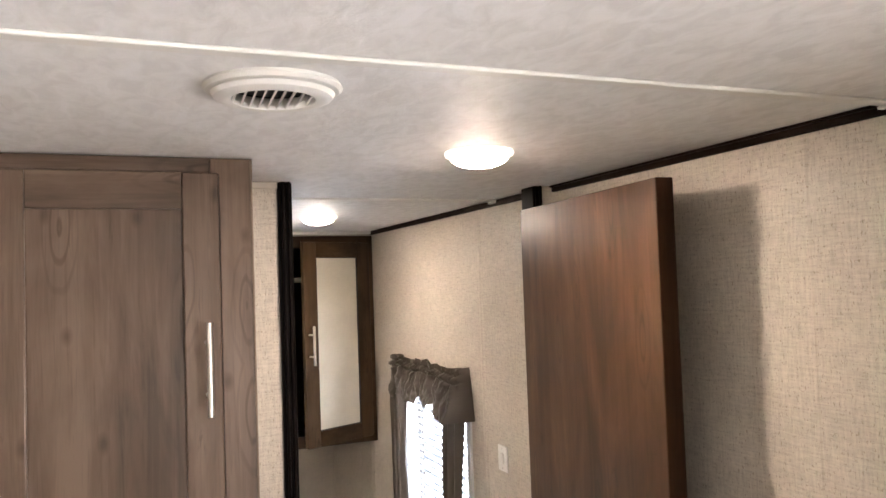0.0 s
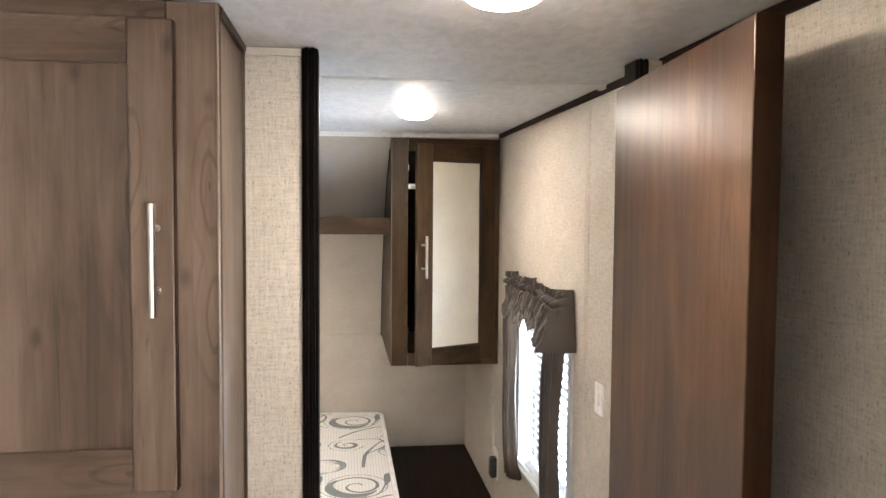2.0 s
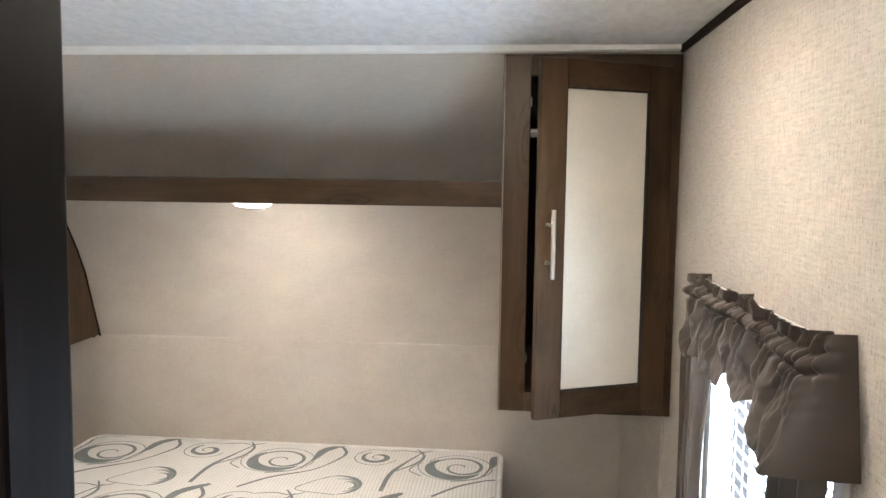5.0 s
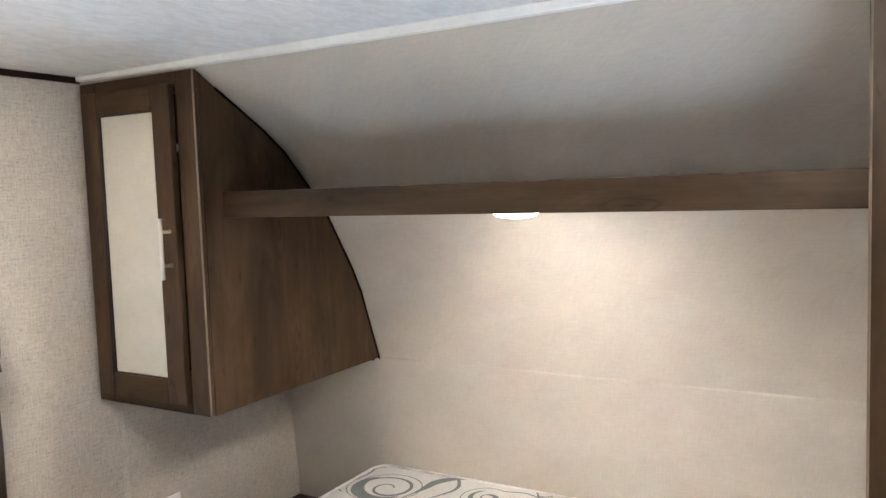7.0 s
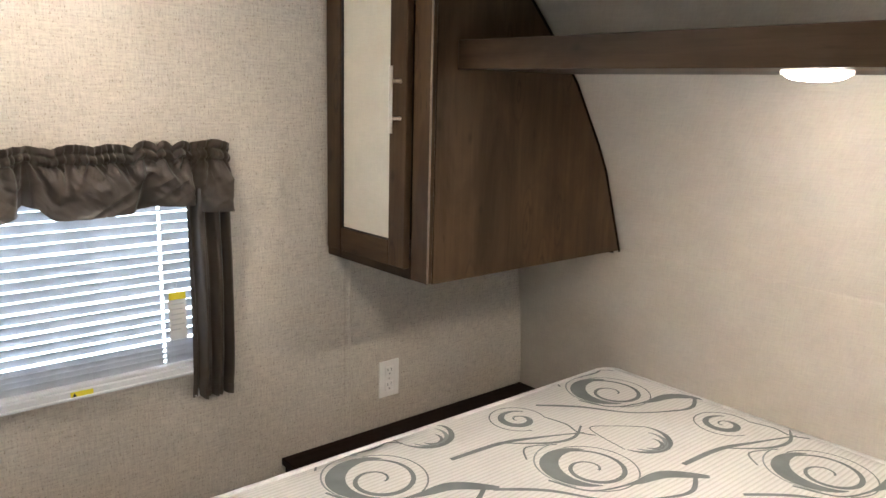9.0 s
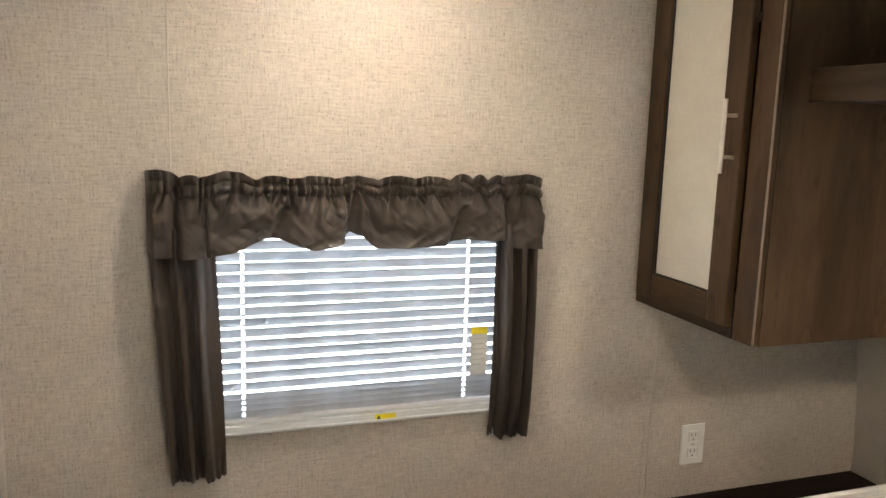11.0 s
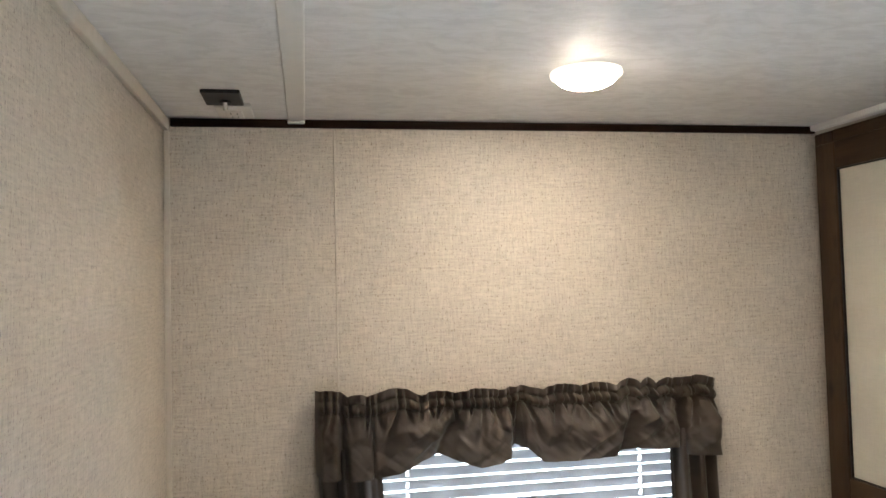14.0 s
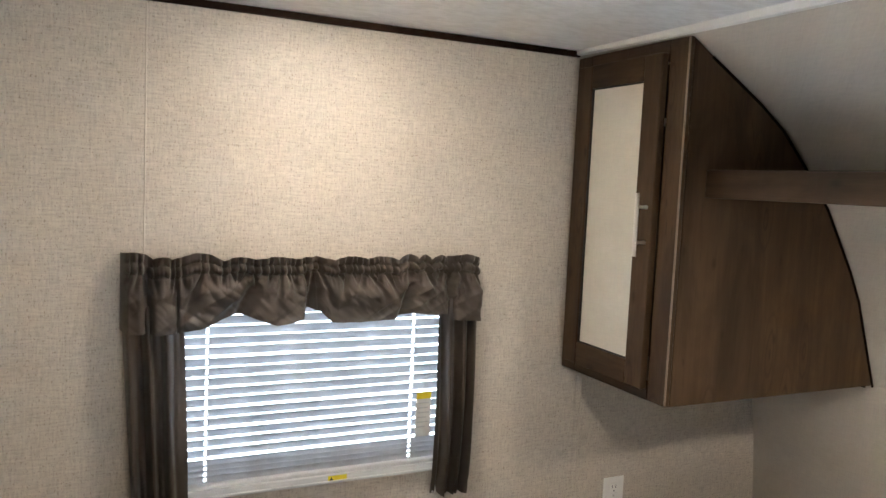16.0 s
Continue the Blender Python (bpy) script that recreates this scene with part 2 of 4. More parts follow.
DOOR_WOOD = wood("brown_door_foil", (0.030, 0.0136, 0.0064), (0.064, 0.0315, 0.0158), (0.100, 0.052, 0.0275), "z", 0.34, 0.2, 0.28, 0.18)
DOOR_EDGE = wood("brown_door_edge", (0.016, 0.0065, 0.003), (0.028, 0.012, 0.0055), (0.045, 0.020, 0.010), "z", 0.4, 0.3, 0.08)
# pale colour standing in for the light caught on cabinet corners
EDGE_HIGHLIGHT = plain("pale_edge_highlight", (0.20, 0.150, 0.110), 0.3, vary=0.15, size=40)
BASE_WOOD = wood("espresso_foil", (0.0056, 0.00245, 0.0014), (0.0098, 0.00455, 0.0028), (0.0154, 0.0077, 0.0049), "y", 0.40, 0.5, 0.04)
# near-black, so wardrobe interiors look shaded whatever light gets in
DARK_INSIDE = plain("cabinet_inside", (0.007, 0.0055, 0.0045), 0.6, vary=0.15)
NICKEL = plain("brushed_nickel", (0.66, 0.63, 0.58), 0.28, 1.0, 0.05, 200)
STEEL = plain("zinc_hinge", (0.55, 0.53, 0.50), 0.35, 1.0, 0.05, 200)
INSERT = wallpaper("cream_linen_insert", (0.57, 0.54, 0.46), 0.12, 0.20)
INSERT.node_tree.nodes["Principled BSDF"].inputs["Coat Weight"].default_value = 0.35
INSERT.node_tree.nodes["Principled BSDF"].inputs["Coat Roughness"].default_value = 0.12
WHITE_PLASTIC = plain("white_plastic", (0.80, 0.79, 0.76), 0.35, vary=0.02)
BLACK_PLASTIC = plain("black_plastic", (0.012, 0.012, 0.012), 0.45, vary=0.1)
GREY_PLASTIC = plain("slot_grey", (0.10, 0.10, 0.10), 0.5, vary=0.1)
YELLOW = plain("yellow_label", (0.75, 0.62, 0.02), 0.5, vary=0.03)
TAG_PAPER = cloth("tag_card", (0.72, 0.70, 0.66), 400, 0.7, 0.0, 0.25)
TAG_INK = plain("tag_print", (0.50, 0.49, 0.47), 0.7)
TAUPE = cloth("taupe_satin_curtain", (0.061, 0.0455, 0.033), 1200, 0.38, 0.08, 0.24, 0.02, 0.5, (0.26, 0.215, 0.18))
SLAT = cloth("white_blind_slat", (0.58, 0.59, 0.61), 300, 0.8, 0.0, 0.11)
CORD = cloth("white_cord", (0.7, 0.7, 0.7), 500, 0.6, 0.0, 0.3)
FRAME_WHITE = plain("window_frame_white", (0.60, 0.61, 0.62), 0.4, vary=0.03)
FLOOR_MAT = wood("vinyl_plank", (0.10, 0.07, 0.05), (0.17, 0.125, 0.09), (0.24, 0.18, 0.13), "y", 0.4)
GROUND_MAT = plain("gravel", (0.28, 0.26, 0.23), 0.9, vary=0.3, size=8)
LAMP_GLOW = emitter("lamp_diffuser_lit", LAMP_COLOUR, LAMP_STRENGTH)
LAMP_GLOW_SHELF = emitter("shelf_lamp_diffuser_lit", LAMP_COLOUR, LAMP_STRENGTH * 0.85)
# weak emission added so the rim reads white beside the dome
LAMP_RIM = emitter("lamp_rim_glow", LAMP_COLOUR, 1.3)
SCROLL = cloth("grey_printed_scroll", (0.185, 0.205, 0.205), 500, 0.8, 0.1)
SCROLL_PALE = cloth("pale_grey_printed_scroll", (0.27, 0.295, 0.295), 500, 0.8, 0.1)
PIPING = cloth("white_piping", (0.76, 0.75, 0.73), 700, 0.7, 0.2)


def ticking():
    m, n, k, b = shader("ribbed_mattress_ticking", 0.8)
    co = n.new("ShaderNodeTexCoord").outputs["Object"]
    w = n.new("ShaderNodeTexWave")
    w.wave_type, w.bands_direction, w.wave_profile = "BANDS", "X", "SIN"
    w.inputs["Scale"].default_value, w.inputs["Distortion"].default_value, w.inputs["Detail"].default_value = 26.0, 0.15, 1.0
    w.inputs["Detail Scale"].default_value = 3.0
    k.new(co, w.inputs["Vector"])
    g = noise_at(n, k, co, 25, 4.0)
    col = ramp(n, k, w.outputs["Fac"], [(0.05, (0.62, 0.605, 0.575)), (0.5, (0.74, 0.725, 0.70))])
    col = mix(n, k, "MULTIPLY", 0.5, col, ramp(n, k, g, [(0.3, (0.88, 0.88, 0.88)), (0.7, (1, 1, 1))]))
    k.new(col, b.inputs["Base Color"])
    b.inputs["Sheen Weight"].default_value = 0.2
    bump(n, k, b, w.outputs["Fac"], 0.5, 0.002)
    return m


TICKING = ticking()
SLAT.node_tree.nodes["Principled BSDF"].inputs["Specular IOR Level"].default_value = 0.0

pane_mat, pn, pk, pb = shader("window_pane", 0.0)
pb.inputs["Transmission Weight"].default_value, pb.inputs["IOR"].default_value = 1.0, 1.03
PANE = pane_mat

# ---- building helpers ----
WORLD_OF = {}


def thing(name, loc=(0, 0, 0), label="", category="", group="", kind=""):
    e = new(name)
    e.empty_display_size = 0.05
    e.location = loc
    WORLD_OF[e] = Matrix.Translation(loc)
    return tagged(e, label, category, group, kind)


def mesh_of(name, bm, material, smooth=False, angle=35):
    bmesh.ops.recalc_face_normals(bm, faces=bm.faces)
    me = bpy.data.meshes.new(name)
    bm.to_mesh(me)
    bm.free()
    for mat in (material if isinstance(material, (list, tuple)) else [material]):
        me.materials.append(mat)
    if smooth:
        me.polygons.foreach_set("use_smooth", [True] * len(me.polygons))
        me.set_sharp_from_angle(angle=radians(angle))
    return me


def part(name, bm, material, parent=None, label="", smooth=False, angle=35):
    """One mesh object, built in world places, under a thing or a part (or at top level)."""
    ob = new(name, mesh_of(name, bm, material, smooth, angle))
    if parent is not None:
        ob.parent = parent
        ob.matrix_parent_inverse = WORLD_OF.get(parent, Matrix()).inverted()
    return tagged(ob, label)


def box(x0, x1, y0, y1, z0, z1, bevel=0.0, bm=None, seg=2):
    out = bm or bmesh.new()
    b = bmesh.new()
    bmesh.ops.create_cube(b, size=1.0)
    bmesh.ops.transform(b, matrix=Matrix.Translation(((x0 + x1) / 2, (y0 + y1) / 2, (z0 + z1) / 2)) @ Matrix.Diagonal((x1 - x0, y1 - y0, z1 - z0, 1)), verts=b.verts)
    if bevel:
        bmesh.ops.bevel(b, geom=b.edges[:], offset=bevel, segments=seg, profile=0.5, affect="EDGES")
    return merged(out, b)


def merged(out, b, m=None):
    """Adds the bmesh b to out, moved by m."""
    if m is not None:
        bmesh.ops.transform(b, matrix=m, verts=b.verts)
    me = bpy.data.meshes.new("tmp")
    b.to_mesh(me)
    b.free()
    out.from_mesh(me)
    bpy.data.meshes.remove(me)
    return out


def rod(p, q, r, bm=None, seg=14, r2=None):
    out = bm or bmesh.new()
    p, q = Vector(p), Vector(q)
    b = bmesh.new()
    bmesh.ops.create_cone(b, cap_ends=True, segments=seg, radius1=r, radius2=r if r2 is None else r2, depth=(q - p).length)
    m = Matrix.Translation((p + q) / 2) @ (q - p).to_track_quat("Z", "Y").to_matrix().to_4x4()
    return merged(out, b, m)


def lathe(profile, centre, seg=48, bm=None):
    """Spins (radius, height) round the upright axis through centre."""
    b = bm or bmesh.new()
    rings = []
    for r, h in profile:
        if r < 1e-6:
            rings.append([b.verts.new((centre[0], centre[1], centre[2] + h))])
        else:
            rings.append([b.verts.new((centre[0] + r * math.cos(2 * math.pi * i / seg), centre[1] + r * math.sin(2 * math.pi * i / seg), centre[2] + h)) for i in range(seg)])
    for a, c in zip(rings, rings[1:]):
        for i in range(seg):
            j = (i + 1) % seg
            if len(a) == 1 and len(c) == 1:
                continue
            if len(a) == 1:
                b.faces.new((a[0], c[i], c[j]))
            elif len(c) == 1:
                b.faces.new((a[i], c[0], a[j]))
            else:
                b.faces.new((a[i], c[i], c[j], a[j]))
    return b


def slab(outline, axis, a, c, bm=None, bevel=0.0):
    """A flat outline in the two other axes (in order), thick from a to c along axis."""
    b = bmesh.new()

    def at(u, v, w):
        return {"x": (w, u, v), "y": (u, w, v), "z": (u, v, w)}[axis]

    lo = [b.verts.new(at(u, v, a)) for u, v in outline]
    hi = [b.verts.new(at(u, v, c)) for u, v in outline]
    b.faces.new(lo), b.faces.new(hi[::-1])
    for i in range(len(lo)):
        j = (i + 1) % len(lo)
        b.faces.new((lo[i], lo[j], hi[j], hi[i]))
    bmesh.ops.recalc_face_normals(b, faces=b.faces)
    return merged(bm or bmesh.new(), b)


def sheet(fn, nu, nv, bm=None, thick=0.0):
    """A grid of points fn(u, v), u and v from 0 to 1, given thickness along its normals."""
    b = bmesh.new()
    g = [[b.verts.new(fn(i / nu, j / nv)) for j in range(nv + 1)] for i in range(nu + 1)]
    for i in range(nu):
        for j in range(nv):
            b.faces.new((g[i][j], g[i + 1][j], g[i + 1][j + 1], g[i][j + 1]))
    if thick:
        bmesh.ops.recalc_face_normals(b, faces=b.faces)
        bmesh.ops.solidify(b, geom=b.faces[:], thickness=thick)
    return merged(bm or bmesh.new(), b)


def ease(x, pts):
    """Straight steps between (x, y) pairs."""
    for (a, p), (c, q) in zip(pts, pts[1:]):
        if x <= c:
            return p + (q - p) * max(0.0, x - a) / (c - a)
    return pts[-1][1]


# ---- the plan ----
XR, XL, ZC = 1.17, -1.17, 1.998
YB, YH = -3.3, 2.30
WT = 0.04
WIN_L = (0.36, 1.12, 0.845, 1.36)
WIN_R = (0.50, 1.09, 0.845, 1.43)
# unseen opening, added only to let the hall fill lamp in
WIN_HALL_FILL = (-3.05, -2.05, 0.89, 1.61)
# front cap: the inner skin curves down from the ceiling's edge to the bed head
CAP = [(1.476, 1.984), (1.555, 1.942), (1.64, 1.893), (1.725, 1.843), (1.808, 1.785), (1.903, 1.691), (1.995, 1.590), (2.104, 1.424), (2.150, 1.340), (2.2400, 1.0960), (2.2386, 1.0900), (2.283, 0.80), (YH, 0.60), (YH, 0.0)]


def wall_with_windows(name, x0, x1, y0, y1, z1, wins):
    bm = bmesh.new()
    y = y0
    for a, c, lo, hi in sorted(wins):
        box(x0, x1, y, a, 0, z1, bm=bm)
        box(x0, x1, a, c, 0, lo, bm=bm)
        box(x0, x1, a, c, hi, z1, bm=bm)
        y = c
    box(x0, x1, y, y1, 0, z1, bm=bm)
    return tagged(part(name, bm, PAPER), "side wall papered in beige linen-print vinyl", "wall", kind="structure")


wall_right = wall_with_windows("wall_right", XR, XR + WT, YB, YH + 0.04, ZC, [WIN_R, WIN_HALL_FILL])
wall_left = wall_with_windows("wall_left", XL - WT, XL, YB, YH + 0.04, ZC, [WIN_L])
tagged(part("wall_back", box(XL - WT, XR + WT, YB - WT, YB, 0, ZC), PAPER), "plain papered end wall", "wall", kind="structure")
tagged(part("floor", box(XL - WT, XR + WT, YB - WT, YH + 0.04, -0.05, 0), FLOOR_MAT), "brown wood-print vinyl floor", "floor", kind="structure")
tagged(part("ceiling", box(XL - WT, XR + WT, YB - WT, 1.49, ZC, ZC + 0.04), CEILING), "off-white embossed vinyl ceiling panels", "ceiling", kind="structure")
tagged(part("ground", box(-400, 400, -400, 400, -0.75, -0.7), GROUND_MAT), "pale gravel yard under and around the trailer", "ground", kind="structure")

bm = slab(CAP + [(YH + 0.04, 0.0), (YH + 0.04, 1.1), (2.20, 1.40), (1.98, 1.74), (1.80, 1.90), (1.50, 2.03)], "x", XL - 0.002, XR + 0.002)
tagged(part("wall_front", bm, PAPER_FRONT, smooth=True, angle=10.5), "curved front cap wall papered in beige linen", "wall", kind="structure")

partition = tagged(part("wall_partition", box(XL, 0.487, -0.057, -0.017, 0, ZC), PAPER), "papered partition between hall and bedroom", "wall", kind="structure")
stub = tagged(part("wall_partition_stub", box(1.138, XR, -0.057, -0.017, 0, ZC), PAPER), "narrow papered return beside the doorway", "wall", kind="structure")


def door_post(name, x0, x1):
    bm = box(x0, x1, -0.069, -0.005, 0, ZC - 0.001, 0.004)
    post = tagged(part(name, bm, POST_TRIM), "dark brown moulded post at the doorway", "door frame", kind="structure")
    for s in (0.30, 0.70):
        xm = x0 + (x1 - x0) * s
        part("bead", box(xm - 0.003, xm + 0.003, -0.074, -0.0685, 0, ZC - 0.001, 0.0015), POST_TRIM, post)
    return post


door_post("door_post_left", 0.486, 0.516)
door_post("door_post_right", 1.112, 1.139)

# dark mouldings under the ceiling along both side walls, broken by the white battens
for name, xa, xb in (("trim_right", XR - 0.010, XR), ("trim_left", XL, XL + 0.010)):
    bm = bmesh.new()
    for a, c in ((YB, -0.076), (-0.004, 1.476)):
        box(xa, xb, a, c, ZC - (0.018 if a > -1 else 0.017), ZC - 0.001, 0.002, bm=bm)
        inner = xa - 0.006 if xa > 0 else xb
        if a < -1:
            box(inner, inner + 0.006, a, c, ZC - 0.006, ZC - 0.001, 0.0015, bm=bm)
    tagged(part(name, bm, DARK_TRIM), "dark brown moulding between wall and ceiling", "moulding", kind="structure")

# white battens over the ceiling joints
for name, ya, yb, xa in (("trim_batten_hall", -1.003, -0.983, XL), ("trim_batten_bedroom", 0.234, 0.270, XL)):
    bm = box(xa + 0.0005, XR - 0.0005, ya, yb, ZC - 0.006, ZC - 0.0005, 0.0025, seg=3)
    for xe in (xa + 0.0005, XR - 0.0205):
        box(xe, xe + 0.020, ya, yb, ZC - 0.011, ZC - 0.0062, 0.002, bm=bm)
    tagged(part(name, bm, WHITE_TRIM), "white plastic batten over a ceiling joint", "batten", kind="structure")
def edge_fn(u, v):
    x = XL + (XR - XL) * u
    sag = 0.007 * (1 - (2 * u - 1) ** 2)
    y, z = ((1.462, ZC - 0.001), (1.462, ZC - 0.010 - sag), (1.465, ZC - 0.013 - sag), (1.478, ZC - 0.014 - sag), (1.490, ZC - 0.004))[min(4, int(round(v * 4)))]
    return (x, y, z)


bm = sheet(edge_fn, 40, 4)
tagged(part("trim_front_edge", bm, WHITE_TRIM), "white trim where ceiling meets front cap", "moulding", kind="structure")
bm = box(XL, 0.486, -0.017, -0.007, ZC - 0.027, ZC - 0.001, 0.002)
box(XL, XL + 0.012, -0.017, -0.006, 0, ZC - 0.0275, 0.003, bm=bm)
tagged(part("trim_partition", bm, PAPER_TRIM), "beige vinyl corner trim on the partition", "moulding", kind="structure")
bm = box(0.388, 0.486, -0.064, -0.057, ZC - 0.016, ZC - 0.001, 0.002)
tagged(part("trim_partition_hall", bm, PAPER_TRIM), "beige vinyl trim above the partition", "moulding", kind="structure")

# joints of the wall panels, covered by narrow papered strips
for wall, xa, ys in ((wall_left, XL, (0.322, 1.545)), (wall_right, XR, (-0.83, 0.382, 1.56))):
    for y in ys:
        s = 1 if xa < 0 else -1
        lo, hi = sorted((xa, xa + s * 0.0016))
        top = ZC - 0.019 if y < 1.47 else 1.09
        low = 0.0
        bm = box(lo, hi, y - 0.011, y + 0.011, low, top)
        lo, hi = sorted((xa + s * 0.0010, xa + s * (0.0040 if xa < 0 else 0.0024)))
        if y > 0:
            part("seam_bead", box(lo, hi, y + 0.007, y + 0.0105, low, top, 0.0014), PAPER_TRIM, wall)
        part("seam_strip", bm, PAPER, wall)


# ---- windows, blinds, curtains ----
def window(name, side, win, back=False):
    a, c, lo, hi = win
    x = XL if side < 0 else XR
    w = thing(name, (x, (a + c) / 2, lo), "white framed trailer window with bright daylight outside", "window", kind="structure")

    def bx(d0, d1, *r, bevel=0.002, bm=None):
        p, q = sorted((x - side * d0, x - side * d1))
        return box(p, q, *r, bevel, bm=bm)

    f = 0.018
    bm = bx(-0.038, 0.008, a - f, a + 0.012, lo - f, hi + f)
    bx(-0.038, 0.008, c - 0.012, c + f, lo - f, hi + f, bm=bm)
    bx(-0.038, 0.008, a + 0.012, c - 0.012, hi - 0.012, hi + f, bm=bm)
    part("window_frame", bm, FRAME_WHITE, w)
    bm = bx(-0.038, 0.016, a + 0.012, c - 0.012, lo - 0.012, lo + 0.008)
    bx(0.0, 0.021, a + 0.012, c - 0.012, lo - 0.012, lo - 0.005, bm=bm)
    part("window_sill", bm, FRAME_WHITE, w)
    pane = part("pane", bx(-0.030, -0.026, a + 0.012, c - 0.012, lo + 0.012, hi - 0.012, bevel=0), PANE, w)
    pane.visible_shadow = False
    return w


window_1 = window("window_1", -1, WIN_L)
window_2 = window("window_2", 1, WIN_R)
# out of view: an added window that holds the hall fill
window_3 = window("window_3", 1, WIN_HALL_FILL)


def slat_mesh(side, y0, y1, cords, ar):
    """A crowned slat with a routed slot where each ladder cord passes."""
    ys = [y0]
    for y in cords:
        ys += [y - 0.004, y + 0.004]
    ys.append(y1)
    b = bmesh.new()
    grid = []
    for y in ys:
        row = []
        for j in range(7):
            v = j / 6
            t, crown = (v - 0.5) * 0.026, 0.0018 * (1 - (2 * v - 1) ** 2)
            row.append(b.verts.new((side * (t * math.cos(ar) - crown * math.sin(ar)), y, t * math.sin(ar) + crown * math.cos(ar))))
        grid.append(row)
    for i in range(len(ys) - 1):
        for j in range(6):
            if i % 2 == 1 and 1 <= j <= 4:
                continue
            b.faces.new((grid[i][j], grid[i + 1][j], grid[i + 1][j + 1], grid[i][j + 1]))
    bmesh.ops.recalc_face_normals(b, faces=b.faces)
    bmesh.ops.solidify(b, geom=b.faces[:], thickness=0.0006)
    return b


def blind(side, win, cords, tilt):
    a, c, lo, hi = win
    x = (XL if side < 0 else XR) + side * 0.006
    b = thing("window_blind", (x, (a + c) / 2, hi), "white mini blind lowered, slats half open against daylight", "blind", "window blinds")
    y0, y1 = a + 0.014, c - 0.014
    part("headrail", box(x - 0.013, x + 0.013, y0, y1, hi - 0.038, hi - 0.013, 0.002), FRAME_WHITE, b)
    pitch = 0.0248
    z = hi - 0.050
    ar = radians(tilt)
    heights = []
    while z > lo + 0.066:
        heights.append(z)
        z -= pitch
    heights += [lo + 0.027 + 0.0145 * q for q in range(3)][::-1]
    first = mesh_of("slat", slat_mesh(side, y0, y1, cords, ar), SLAT, True, 60)
    for z in heights:
        s = new("slat", first)
        s.parent = b
        s.matrix_parent_inverse = WORLD_OF[b].inverted()
        s.matrix_basis = pose(x + random.uniform(-0.0006, 0.0006), 0, z + random.uniform(-0.0007, 0.0007), random.uniform(-0.12, 0.12), random.uniform(-2.0, 2.0), 0)
    part("bottom_rail", box(x - 0.012, x + 0.012, y0, y1, lo + 0.007, lo + 0.0175, 0.003), FRAME_WHITE, b)
    for y in cords:
        bm = bmesh.new()
        for dx in (-0.0135, 0.0135):
            rod((x + dx, y, hi), (x + dx, y, lo + 0.016), 0.0008, bm, 8)
        rod((x, y + 0.004, hi), (x, y + 0.004, lo + 0.016), 0.0011, bm, 8)
        part("ladder_cord", bm, CORD, b)
    return b, x


blind_l, bx_l = blind(-1, WIN_L, (0.475, 1.005), -62)
blind_r, bx_r = blind(1, (WIN_R[0], WIN_R[1] - 0.07, WIN_R[2], WIN_R[3]), (0.55, 0.95), -62)

# lift cord with its white tassel, hanging beside the curtain
part("lift_cord", rod((XL + 0.012, 1.082, 1.30), (XL + 0.014, 1.076, 0.790), 0.0012, None, 8), CORD, blind_l)
part("cord_tassel", rod((XL + 0.014, 1.076, 0.770), (XL + 0.014, 1.076, 0.793), 0.0065, None, 12, 0.003), WHITE_PLASTIC, blind_l, "white plastic tassel")

# warning tag on the blind's cord, and a sticker on the sill
tag = thing("hang_tag", (bx_l + 0.02, 1.033, 1.05), "white card tag with yellow top hanging on the blind", "tag")
part("card", box(bx_l + 0.0195, bx_l + 0.0207, 1.012, 1.056, 0.930, 1.052, 0.0004), TAG_PAPER, tag)
part("yellow_band", box(bx_l + 0.0209, bx_l + 0.0215, 1.013, 1.055, 1.033, 1.051), YELLOW, tag, "yellow warning band")
bm = rod((bx_l + 0.020, 1.034, 1.050), (bx_l + 0.015, 1.034, 1.085), 0.0012, None, 8)
part("cord_loop", bm, CORD, tag)
for i, (w0, w1) in enumerate(((0.017, 0.050), (0.017, 0.047), (0.017, 0.051), (0.017, 0.044), (0.017, 0.050), (0.017, 0.040))):
    z = 1.020 - 0.013 * i
    part("print_line", box(bx_l + 0.0209, bx_l + 0.0213, 1.0 + w0, 1.0 + w1, z, z + 0.003), TAG_INK, tag)
sticker = thing("sill_sticker", (XL + 0.0165, 0.80, 0.84), "small yellow warning sticker on window sill", "sticker")
part("label", box(XL + 0.0164, XL + 0.0172, 0.775, 0.825, 0.838, 0.852), YELLOW, sticker)
part("warning_mark", slab([(0.7785, 0.8405), (0.7885, 0.8405), (0.7835, 0.8495)], "x", XL + 0.0174, XL + 0.0178), BLACK_PLASTIC, sticker)


